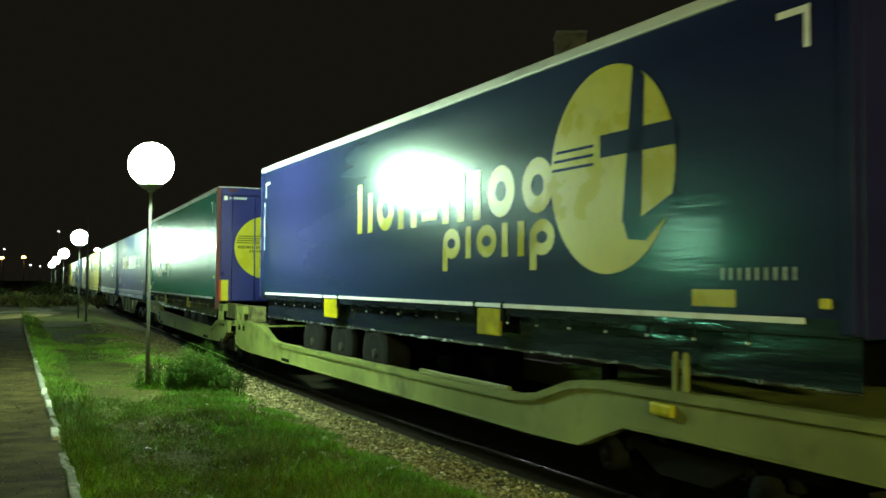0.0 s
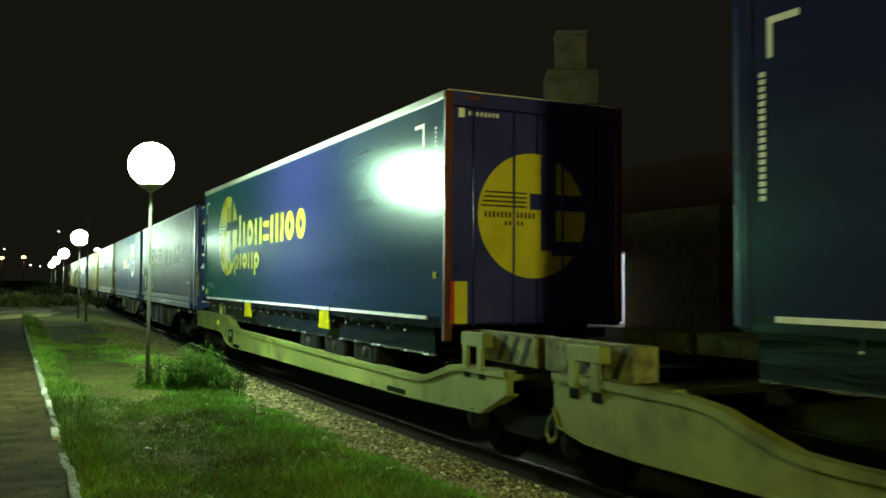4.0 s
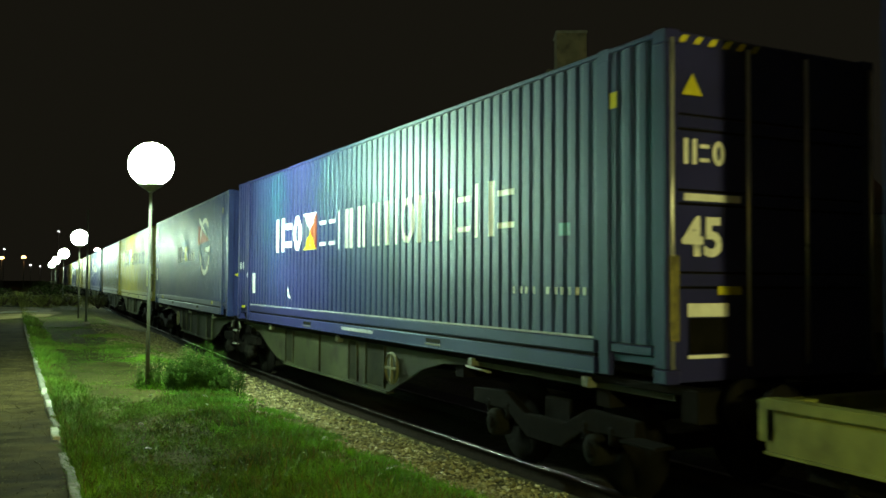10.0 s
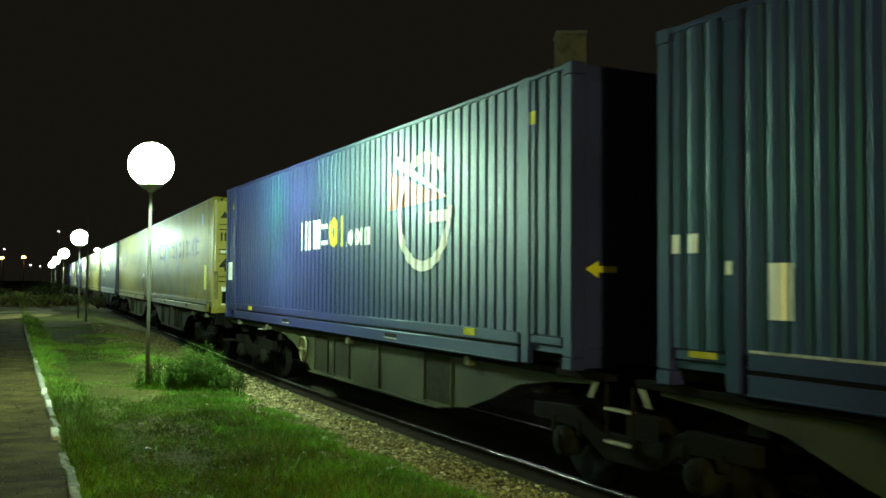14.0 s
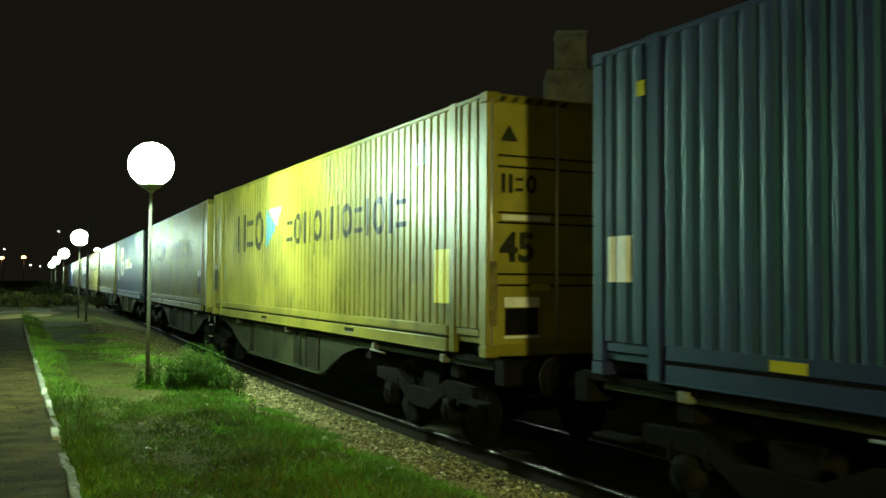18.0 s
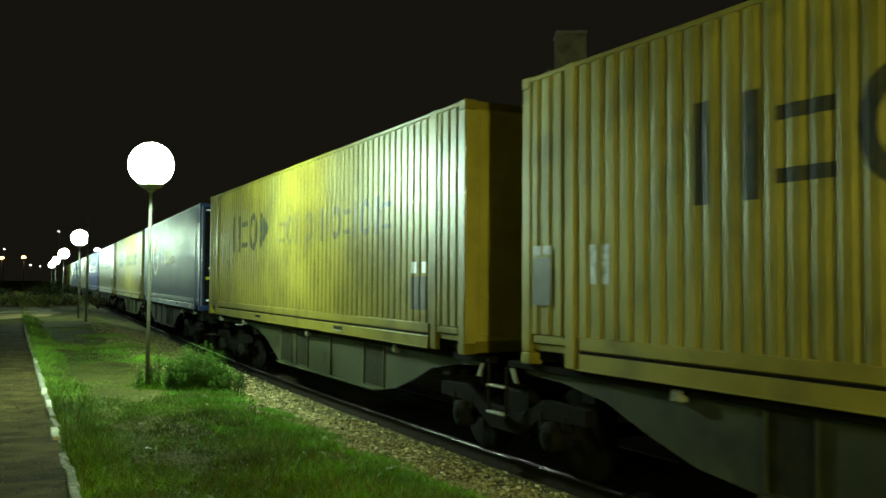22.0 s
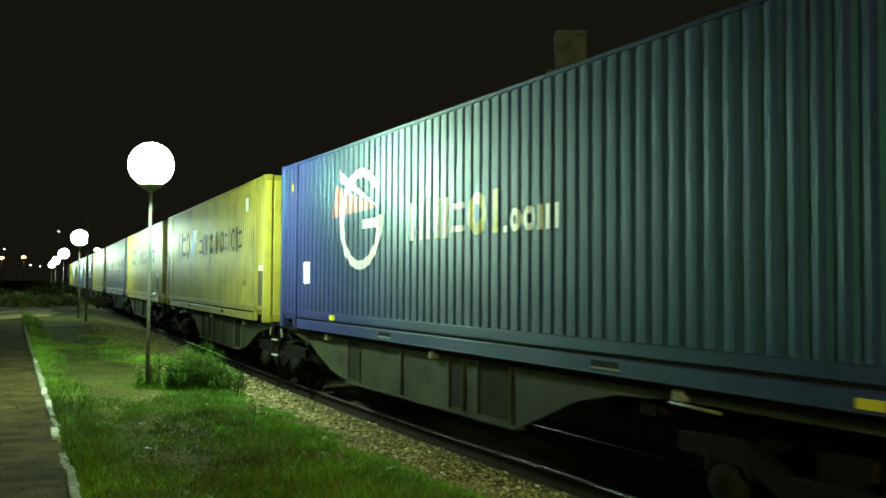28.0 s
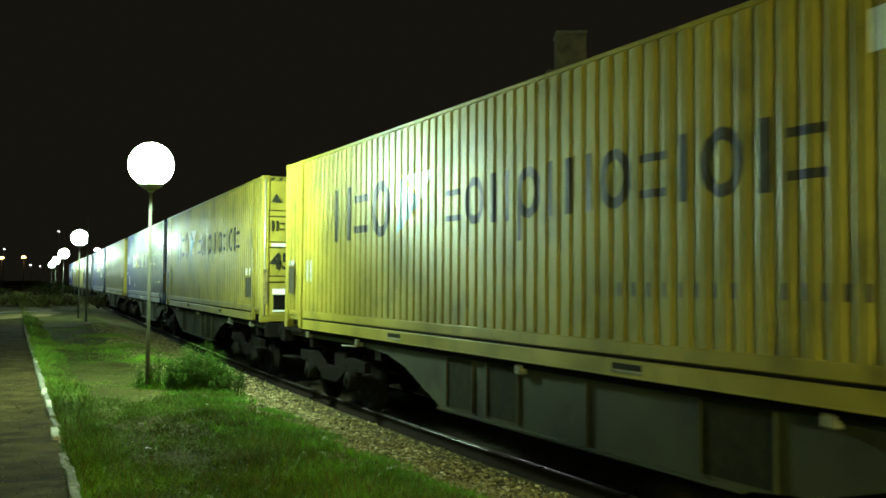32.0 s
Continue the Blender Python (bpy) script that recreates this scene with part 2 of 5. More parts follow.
    bark=mat("bark", (0.06, 0.045, 0.03), 0.95, vary=0.4, scale=8, bump=0.8, bump_scale=25),
    sign=mat("blue_sign", (0.02, 0.06, 0.45), 0.4, vary=0.05),
    lamp=glow("lamp_glass", LAMP_WHITE, LAMP_GLOW),
    lamp0=glow("warm_lamp_glass", (1.0, 1.0, 0.33), 930.0),
    lamp_far=glow("far_globe_glass", LAMP_WHITE, 300.0),
    lamp_farther=glow("farther_globe_glass", LAMP_WHITE, 420.0),
    sodium=glow("sodium_lamp_glass", (1.0, 0.42, 0.16), 25.0),
    farwhite=glow("far_lamp_glass", (1.0, 0.92, 0.85), 25.0),
    window=glow("lit_window_glass", (0.45, 1.0, 0.66), 42.0),
    tube=glow("porch_light", (0.88, 0.94, 1.0), 150.0),
)


# ---- mesh helpers ----
def quad_box(bm, x0, x1, y0, y1, z0, z1):
    v = [bm.verts.new((x, y, z)) for z in (z0, z1) for y in (y0, y1) for x in (x0, x1)]
    for f in ((0, 2, 3, 1), (4, 5, 7, 6), (0, 1, 5, 4), (2, 6, 7, 3), (0, 4, 6, 2), (1, 3, 7, 5)):
        bm.faces.new([v[i] for i in f])
    return v


def box(x0, x1, y0, y1, z0, z1, bevel=0.0, seg=1):
    bm = bmesh.new()
    quad_box(bm, min(x0, x1), max(x0, x1), min(y0, y1), max(y0, y1), min(z0, z1), max(z0, z1))
    if bevel:
        bmesh.ops.bevel(bm, geom=bm.edges[:], offset=bevel, segments=seg, affect="EDGES", profile=0.6)
    return bm


def prism(profile, x0, x1, bevel=0.0):
    """A plate with an outline of (y, z) corners, from x0 to x1."""
    bm = bmesh.new()
    a = [bm.verts.new((x0, y, z)) for y, z in profile]
    b = [bm.verts.new((x1, y, z)) for y, z in profile]
    bm.faces.new(a)
    bm.faces.new(b[::-1])
    n = len(profile)
    for i in range(n):
        bm.faces.new((a[i], b[i], b[(i + 1) % n], a[(i + 1) % n]))
    bmesh.ops.recalc_face_normals(bm, faces=bm.faces[:])
    if bevel:
        bmesh.ops.bevel(bm, geom=bm.edges[:], offset=bevel, segments=1, affect="EDGES")
    return bm


def lathe(profile, axis="X", seg=20, centre=(0, 0, 0)):
    """A turned body: (radius, height along the axis) pairs."""
    bm = bmesh.new()
    rings = []
    for r, h in profile:
        ring = []
        for i in range(seg):
            a = 2 * math.pi * i / seg
            c, s = r * math.cos(a), r * math.sin(a)
            p = (h, c, s) if axis == "X" else (c, h, s) if axis == "Y" else (c, s, h)
            ring.append(bm.verts.new(Vector(p) + Vector(centre)))
        rings.append(ring)
    for p, q in zip(rings, rings[1:]):
        for i in range(seg):
            bm.faces.new((p[i], p[(i + 1) % seg], q[(i + 1) % seg], q[i]))
    bm.faces.new(rings[0])
    bm.faces.new(rings[-1])
    bmesh.ops.recalc_face_normals(bm, faces=bm.faces[:])
    for f in bm.faces:
        f.smooth = len(f.verts) == 4
    return bm


def rod(p, q, r, seg=8):
    bm = bmesh.new()
    p, q = Vector(p), Vector(q)
    d = q - p
    m = Matrix.Translation(p) @ d.to_track_quat("Z", "Y").to_matrix().to_4x4()
    lo = [bm.verts.new(m @ Vector((r * math.cos(2 * math.pi * i / seg), r * math.sin(2 * math.pi * i / seg), 0))) for i in range(seg)]
    hi = [bm.verts.new(m @ Vector((r * math.cos(2 * math.pi * i / seg), r * math.sin(2 * math.pi * i / seg), d.length))) for i in range(seg)]
    for i in range(seg):
        bm.faces.new((lo[i], lo[(i + 1) % seg], hi[(i + 1) % seg], hi[i])).smooth = True
    bm.faces.new(lo[::-1])
    bm.faces.new(hi)
    return bm


def add(bm, other):
    me = bpy.data.meshes.new("tmp")
    other.to_mesh(me)
    other.free()
    bm.from_mesh(me)
    bpy.data.meshes.remove(me)
    return bm


def part(name, bm, material, parent=None, label=""):
    me = bpy.data.meshes.new(name)
    if isinstance(bm, bmesh.types.BMesh):
        bm.to_mesh(me)
        bm.free()
    else:
        me = bm
    me.materials.append(material)
    ob = new(name, me)
    if parent is not None:
        ob.parent = parent
    if label:
        tagged(ob, label)
    return ob


def arrays_mesh(name, co, faces):
    me = bpy.data.meshes.new(name)
    co = np.asarray(co, dtype=np.float32)
    faces = np.asarray(faces, dtype=np.int32)
    me.vertices.add(len(co))
    me.vertices.foreach_set("co", co.ravel())
    k = faces.shape[1]
    me.loops.add(faces.size)
    me.loops.foreach_set("vertex_index", faces.ravel())
    me.polygons.add(len(faces))
    me.polygons.foreach_set("loop_start", np.arange(0, faces.size, k, dtype=np.int32))
    me.update(calc_edges=True)
    me.validate()
    return me


# ---- lettering, as plain shapes ----
PITCH_C, DEPTH_C = 0.2, 0.016
WAVE = ((0.0, 0.0), (0.086, 0.0), (0.100, 0.0045), (0.109, 0.016), (0.177, 0.016), (0.186, 0.0045), (0.2, 0.0))   # along the wall, inward
KINKS = [u for u, _ in WAVE[:-1]]
Y_CORR = 0.06


def corr(y):
    u = (y - Y_CORR) % PITCH_C
    for (a, p), (b, q) in zip(WAVE, WAVE[1:]):
        if u < b:
            return p + (q - p) * (u - a) / (b - a)
    return 0.0


def flat_poly(bm, pts):
    """A flat shape of (y, z) corners."""
    bm.faces.new([bm.verts.new((0, y, z)) for y, z in pts])


def flat_rect(bm, y0, y1, z0, z1):
    flat_poly(bm, [(y0, z0), (y1, z0), (y1, z1), (y0, z1)])


def flat_ring(bm, y0, y1, z0, z1, w, seg=20, a0=0.0, a1=360.0):
    cy, cz, ry, rz = (y0 + y1) / 2, (z0 + z1) / 2, (y1 - y0) / 2, (z1 - z0) / 2
    ang = [radians(a0 + (a1 - a0) * i / seg) for i in range(seg + 1)]
    for p, q in zip(ang, ang[1:]):
        flat_poly(bm, [(cy + k * math.cos(a), cz + h * math.sin(a)) for a, k, h in
                       ((p, ry, rz), (q, ry, rz), (q, ry - w, rz - w), (p, ry - w, rz - w))])


def flat_disc(bm, y0, y1, z0, z1, seg=40):
    cy, cz, ry, rz = (y0 + y1) / 2, (z0 + z1) / 2, (y1 - y0) / 2, (z1 - z0) / 2
    flat_poly(bm, [(cy + ry * math.cos(2 * math.pi * i / seg), cz + rz * math.sin(2 * math.pi * i / seg)) for i in range(seg)])


def bars(bm, y_start, y_end, z0, z1, pattern, w):
    """A row of plain shapes from y_start (leading in reading order) to y_end. o: ring, b: block, h: pair of bars, i: bar, l: tall bar, p: bar that hangs, .: dot, blank: gap."""
    widths = {"o": 1.0, "b": 0.8, "h": 1.0, "m": 1.5, "i": 0.5, "l": 0.6, "p": 1.0, ".": 0.4, " ": 0.6}
    total = sum(widths[c] for c in pattern)
    k = (y_end - y_start) / total
    y = y_start
    h = z1 - z0
    for c in pattern:
        n = widths[c] * k
        g = 0.1 * k
        a, b = sorted((y + g, y + n - g))
        if c in "op":
            flat_ring(bm, a, b, z0, z1, w, 16)
            if c == "p":
                flat_rect(bm, *((b - w, b) if k < 0 else (a, a + w)), z0 - 0.4 * h, z0 + 0.5 * h)
        elif c == "b":
            for f in (0.14, 0.78):
                m = z0 + (h - 0.7 * w) * f
                flat_rect(bm, a, b, m, m + 0.7 * w)
        elif c in "hm":
            for i in range(2 if c == "h" else 3):
                p = a + (b - a - w) * i / (1 if c == "h" else 2)
                flat_rect(bm, p, p + w, z0, z1)
        elif c == "i":
            m, q = (a + b) / 2, min(w, b - a) / 2
            flat_rect(bm, m - q, m + q, z0, z1)
        elif c == "l":
            m = (a + b) / 2
            flat_rect(bm, m - w / 2, m + w / 2, z0, z1 + 0.28 * h)
        elif c == ".":
            flat_rect(bm, a, b, z0, z0 + w)
        y += n


def on_side(bm, x, wavy=True, out=0.004):
    """Lay flat shapes on the near side, following its corrugation."""
    if wavy:
        ys = [v.co.y for v in bm.verts]
        k0, k1 = int(min(ys) / PITCH_C) - 1, int(max(ys) / PITCH_C) + 1
        for k in range(k0, k1 + 1):
            for u in KINKS:
                y = Y_CORR + k * PITCH_C + u
                if min(ys) < y < max(ys):
                    bmesh.ops.bisect_plane(bm, geom=bm.verts[:] + bm.edges[:] + bm.faces[:], plane_co=(0, y, 0), plane_no=(0, 1, 0))
    for v in bm.verts:
        v.co.x = x - out + (corr(v.co.y) if wavy else 0.0)
    for f in bm.faces:
        f.normal_update()
        if f.normal.x > 0:
            f.normal_flip()
    return bm


def turned_to_end(bm, y):
    """Lay flat shapes (drawn with y as the way across) on an end face at y."""
    for v in bm.verts:
        v.co = Vector((v.co.y, y, v.co.z))
    bmesh.ops.recalc_face_normals(bm, faces=bm.faces[:])
    for f in bm.faces:
        f.normal_update()
        if f.normal.y > 0:
            f.normal_flip()
    return bm


def words(text, size, m):
    """Raised characters in the built-in font."""
    cu = bpy.data.curves.new("characters", "FONT")
    cu.body, cu.size, cu.extrude, cu.offset = text, size, 0.0, 0.014
    cu.align_x, cu.align_y, cu.resolution_u = "CENTER", "CENTER", 3
    ob = bpy.data.objects.new("characters", cu)
    scene.collection.objects.link(ob)
    me = bpy.data.meshes.new_from_object(ob.evaluated_get(bpy.context.evaluated_depsgraph_get()))
    bpy.data.objects.remove(ob)
    bpy.data.curves.remove(cu)
    me.materials.clear()
    me.transform(m)
    return me


# ---- freight containers ----
C_LEN, C_HALF, C_BASE, C_TOP = 13.716, 1.25, 1.155, 4.051


def corrugated(x_out, sign, z0, z1, y0, y1):
    bm = bmesh.new()
    ys = [y0]
    k = int(y0 / PITCH_C) - 1
    while Y_CORR + k * PITCH_C < y1:
        ys += [Y_CORR + k * PITCH_C + u for u in KINKS if y0 < Y_CORR + k * PITCH_C + u < y1]
        k += 1
    ys.append(y1)
    lo = [bm.verts.new((x_out + sign * corr(y), y, z0)) for y in ys]
    hi = [bm.verts.new((x_out + sign * corr(y), y, z1)) for y in ys]
    for i in range(len(ys) - 1):
        bm.faces.new((lo[i], hi[i], hi[i + 1], lo[i + 1]) if sign > 0 else (lo[i], lo[i + 1], hi[i + 1], hi[i]))
    # inner skin, so that the wall has thickness
    a = [bm.verts.new((x_out + sign * (DEPTH_C + 0.006), y, z)) for y, z in ((y0, z0), (y1, z0), (y1, z1), (y0, z1))]
    bm.faces.new(a)
    return bm


def front_rails(end, paint, ribs, in_shade=False):
    """The leading end wall with its cross ribs, each between two grooves. Dark strips paint the grooves' shade."""
    # a shaded end gets near-black colour for the neighbour's shadow
    # yellow ends take the brighter, lamp-lit copy of their paint
    paint = M["yellow_end"] if paint in (M["yellow"], M["yellow_old"]) else M["dark"] if in_shade else paint
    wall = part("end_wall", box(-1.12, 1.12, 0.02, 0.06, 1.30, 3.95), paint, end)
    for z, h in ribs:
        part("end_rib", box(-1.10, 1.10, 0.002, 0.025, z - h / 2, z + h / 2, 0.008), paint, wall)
        # raised dark strips, coloured like the shade in a groove
        for zz in (z - h / 2 - 0.022, z + h / 2):
            part("groove", box(-1.10, 1.10, 0.014, 0.024, zz, zz + 0.022), M["dark"], wall, "dark strip painted as a groove's shade")
    return wall


def freight_container(paint, label, marks, style):
    root = new("freight_container")
    tagged(root, label, "container", "containers on the train")
    P = partial(part, parent=root)
    for sx in (-1, 1):
        xo = sx * (C_HALF - 0.012)
        P("side_wall", corrugated(xo, -sx, 1.46, 4.0, 0.15, C_LEN - 0.15), paint)
        P("top_rail", box(sx * C_HALF, sx * (C_HALF - 0.07), 0.14, C_LEN - 0.14, 3.992, C_TOP - 0.012, 0.008), paint)
        br = box(sx * (C_HALF - 0.004), sx * (C_HALF - 0.11), 0.95, C_LEN - 0.95, 1.345, 1.47, 0.01)
        add(br, box(sx * (C_HALF - 0.045), sx * (C_HALF - 0.11), 0.14, C_LEN - 0.14, 1.30, 1.36))
        add(br, box(sx * C_HALF, sx * (C_HALF - 0.11), 0.95, C_LEN - 0.95, 1.165, 1.315, 0.01))
        add(br, box(sx * (C_HALF + 0.016), sx * (C_HALF - 0.02), 0.95, C_LEN - 0.95, 1.164, 1.176))
        P("bottom_rail", br, paint)
        # dark strip deepens the groove, its shade put into the colour
        P("rail_groove", box(sx * (C_HALF - 0.02), sx * (C_HALF - 0.06), 0.95, C_LEN - 0.95, 1.312, 1.348), M["dark"], label="dark strip painting the shade in the bottom rail's groove")
        for y in (0.0, C_LEN - 0.15):
            P("corner_post", box(sx * C_HALF, sx * (C_HALF - 0.14), y, y + 0.15, C_BASE + 0.118, C_TOP - 0.118, 0.012), paint)
            for z in (C_BASE, C_TOP - 0.118):
                P("corner_casting", box(sx * (C_HALF + 0.004), sx * (C_HALF - 0.158), y - 0.004, y + 0.176 - 0.02, z, z + 0.118, 0.01), paint)
        for y in (0.74, C_LEN - 0.74 - 0.15):
            P("lifting_post", box(sx * (C_HALF + 0.002), sx * (C_HALF - 0.06), y, y + 0.15, 1.165, 3.99, 0.01), paint)
            P("lifting_casting", box(sx * (C_HALF + 0.005), sx * (C_HALF - 0.1), y - 0.01, y + 0.165, C_TOP - 0.12, C_TOP - 0.002, 0.01), paint)
        for y in (0.18, C_LEN - 0.74):
            P("short_rail", box(sx * (C_HALF - 0.01), sx * (C_HALF - 0.09), y, y + 0.55, 1.37, 1.45, 0.01), paint)
        for y in (4.2, 9.0):
            # solid dark block; the hollow pocket's shade is painted
            P("fork_pocket", box(sx * (C_HALF + 0.003), sx * (C_HALF - 0.08), y - 0.2, y + 0.2, 1.225, 1.285, 0.006), M["recess"], label="dark block painted as a forklift pocket's shade")
            P("pocket_lip", box(sx * (C_HALF + 0.012), sx * (C_HALF - 0.04), y - 0.2, y + 0.2, 1.198, 1.222, 0.005), M["pin"], label="scuffed lip under the pocket")
    P("roof", box(-C_HALF + 0.03, C_HALF - 0.03, 0.1, C_LEN - 0.1, C_TOP - 0.05, C_TOP - 0.02), paint)
    P("floor_frame", box(-C_HALF + 0.12, C_HALF - 0.12, 0.1, C_LEN - 0.1, 1.20, 1.33), M["dark"])
    for y in (0.02, C_LEN - 0.12):
        P("header", box(-1.11, 1.11, y, y + 0.1, 3.93, C_TOP - 0.01, 0.01), paint)
        P("sill", box(-1.11, 1.11, y, y + 0.1, C_BASE + 0.01, 1.31, 0.01), paint)
    # trailing end: two doors with lock rods
    for s in (-1, 1):
        # unseen doors, coloured dark to keep bounced light out of the gap
        d = P("door", box(s * 0.01, s * 1.11, C_LEN - 0.06, C_LEN - 0.015, 1.31, 3.93, 0.01), M["grey"], label="unseen container door, dark to cut bounced light")
        for x in (0.3, 0.8):
            part("lock_rod", rod((s * x, C_LEN + 0.012, 1.26), (s * x, C_LEN + 0.012, 3.98), 0.018, 6), M["alu"], d, "galvanised lock rod")
    if style != "plain":
        w = front_rails(root, paint, ((3.30, 0.10), (2.68, 0.09), (2.00, 0.10)), style == "shaded")
        for x in (-1.19, -0.35, 0.35, 1.19):
            part("lock_rod", rod((x, -0.012, 1.28), (x, -0.012, 3.97), 0.018, 6), M["alu"], w, "galvanised lock rod")
    else:
        w = front_rails(root, paint, ())
        part("end_panel", box(-1.06, 1.06, 0.008, 0.022, 1.36, 3.90, 0.006), w.data.materials[0], w)
    # thin brighter plates paint the lamp light onto the post fronts
    if paint in (M["yellow"], M["yellow_old"]):
        for sx in (-1, 1):
            P("post_face", box(sx * 1.115, sx * 1.243, -0.014, -0.004, C_BASE + 0.125, C_TOP - 0.125, 0.003), M["yellow_end"])
    marks(root, w)
    return root


def sticker(root, name, y0, y1, z0, z1, m, wavy=True, label=""):
    bm = bmesh.new()
    flat_rect(bm, y0, y1, z0, z1)
    return part(name, on_side(bm, -C_HALF + (0.012 if wavy or name == "white_line" else 0.0), wavy), m, root, label)


def shape_part(root, name, draw, m, wavy=True, x=-C_HALF + 0.012, label="", out=0.004):
    bm = bmesh.new()
    draw(bm)
    bmesh.ops.remove_doubles(bm, verts=bm.verts[:], dist=0.0005)
    if name != "lettering":
        return part(name, on_side(bm, x, wavy, out), m, root, label)
    left = set(bm.faces)
    while left:
        seed = left.pop()
        isle, todo = [seed], [seed]
        while todo:
            for e in todo.pop().edges:
                for f in e.link_faces:
                    if f in left:
                        left.discard(f)
                        isle.append(f)
                        todo.append(f)
        one = bmesh.new()
        table = {}
        for f in isle:
            for v in f.verts:
                if v not in table:
                    table[v] = one.verts.new(v.co)
            one.faces.new([table[v] for v in f.verts])
        ob = part("letter_shape", on_side(one, x, wavy, out), m, root, label)
    bm.free()
    return ob


def end_marks(w, m, tri):
    """Writing on the leading end."""
    me = words("45", 0.44, Matrix.Translation((-0.86, -0.009, 2.34)) @ Matrix.Rotation(radians(90), 4, "X"))
    part("length_number", me, m, w, "painted number 45")
    bm = bmesh.new()
    bars(bm, -1.08, -0.60, 2.95, 3.16, "hbo", 0.045)
    part("lettering", turned_to_end(bm, -0.009), m, w)
    bm = bmesh.new()
    flat_rect(bm, -1.06, -0.44, 2.65, 2.71)
    part("white_band", turned_to_end(bm, -0.009), M["white"], w)
    bm = bmesh.new()
    flat_rect(bm, -1.03, -0.58, 1.70, 1.81)
    part("white_plate", turned_to_end(bm, -0.012), M["white"], w)
    bm = bmesh.new()
    flat_rect(bm, -1.01, -0.60, 1.40, 1.69)
    part("dark_plate", turned_to_end(bm, -0.012), M["dark"], w)
    bm = bmesh.new()
    flat_rect(bm, -1.03, -0.58, 1.36, 1.39)
    part("plate_edge", turned_to_end(bm, -0.012), M["white"], w)
    part("locking_handle", box(-1.22, -1.12, -0.03, 0.0, 1.5, 2.2, 0.012), M["rust_yellow"], w, "rust-yellow locking handle")
    bm = bmesh.new()
    flat_rect(bm, -0.70, -0.44, 1.88, 1.95)
    part("yellow_label", turned_to_end(bm, -0.012), M["yprint"], w)
    bm = bmesh.new()
    flat_poly(bm, [(-1.08, 3.52), (-0.86, 3.52), (-0.97, 3.70)])
    part("warning_triangle", turned_to_end(bm, -0.009), tri, w)
    bm = bmesh.new()
    for i in range(6):
        flat_poly(bm, [(-1.1 + i * 0.16, 3.955), (-1.03 + i * 0.16, 3.955), (-0.98 + i * 0.16, 4.02), (-1.05 + i * 0.16, 4.02)])
    part("hazard_stripe", turned_to_end(bm, 0.014), M["yprint"] if tri is M["yprint"] else M["black"], w)


def small_side_marks(root, m):
    bm = bmesh.new()
    bars(bm, 2.4, 1.05, 1.86, 1.93, "iiii iiiiii", 0.03)
    tagged(part("small_lettering", on_side(bm, -C_HALF + 0.012), m, root), kind="stuff")
    sticker(root, "data_plate", 12.35, 12.58, 1.72, 2.12, M["white"])


def marks_ferry(root, w):
    """Blue container: long white row of characters with a small flag."""
    shape_part(root, "lettering", lambda b: bars(b, 10.95, 9.35, 2.50, 3.12, "hbo", 0.16), M["white"])
    def flag(b, k):
        y0, y1, z0, z1 = 9.28, 8.62, 2.50, 3.12
        c = ((y0 + y1) / 2, (z0 + z1) / 2)
        tri = ([(y0, z0), (y1, z0), c], [(y0, z1), (y1, z1), c], [(y1, z0), (y1, z1), c], [(y0, z0), (y0, z1), c])[k]
        flat_poly(b, tri)
    shape_part(root, "flag", lambda b: flag(b, 0), M["yprint"])
    shape_part(root, "flag", lambda b: flag(b, 1), M["white"])
    shape_part(root, "flag", lambda b: flag(b, 2), M["flag_red"])
    shape_part(root, "flag", lambda b: flag(b, 3), M["flag_blue"])
    shape_part(root, "lettering", lambda b: bars(b, 8.5, 2.3, 2.47, 3.07, "bbhhhmohhbhb", 0.085), M["white"])
    small_side_marks(root, M["white"])
    for sy in ((0.98, 12.74),):
        sticker(root, "white_line", sy[0], sy[1], 1.474, 1.495, M["stencil"], False)
    sticker(root, "yellow_label", 0.62, 0.72, 3.50, 3.64, M["yprint"], False)
    sticker(root, "white_label", 6.1, 7.35, 1.23, 1.28, M["stencil"], False)
    shape_part(root, "torn_label", lambda b: flat_poly(b, [(10.22, 1.83), (10.12, 1.86), (10.04, 1.70), (10.02, 1.65), (10.14, 1.68)]), M["white"], label="torn white label")
    for y in (13.26, 13.46):
        sticker(root, "white_label", y, y + 0.13, 2.21, 2.36, M["white"])
    sticker(root, "small_label", 1.34, 1.52, 2.42, 2.54, M["teal"])
    sticker(root, "white_label", 12.90, 12.96, 2.04, 2.14, M["white"], False)
    end_marks(w, M["white"], M["yprint"])
    sticker(root, "yellow_label", 13.05, 13.35, 1.40, 1.45, M["yprint"], False)


def round_logo(root, y0, y1, z0, z1):
    """Broken ring with an inner bar, a red pennant across it and a pale edge on the pennant."""
    d, h = y1 - y0, z1 - z0
    def ring(b):
        flat_ring(b, y0, y1, z0, z1, 0.13, 34, -180, 138)
        flat_rect(b, y0, y0 + 0.13, z0 + 0.5 * h - 0.02, z0 + 0.5 * h + 0.02)
        flat_rect(b, y0 + 0.02, y0 + 0.44 * d, z0 + 0.40 * h, z0 + 0.49 * h)
    shape_part(root, "logo", ring, M["white"], label="white ring-shaped logo", out=0.008)
    tip = (y0 + 0.10 * d, z0 + 0.59 * h)
    shape_part(root, "logo_pennant", lambda b: flat_poly(b, [(y1 + 0.34, z0 + 0.55 * h), tip, (y1 + 0.24, z0 + 0.90 * h)]), M["pennant"], label="red pennant")
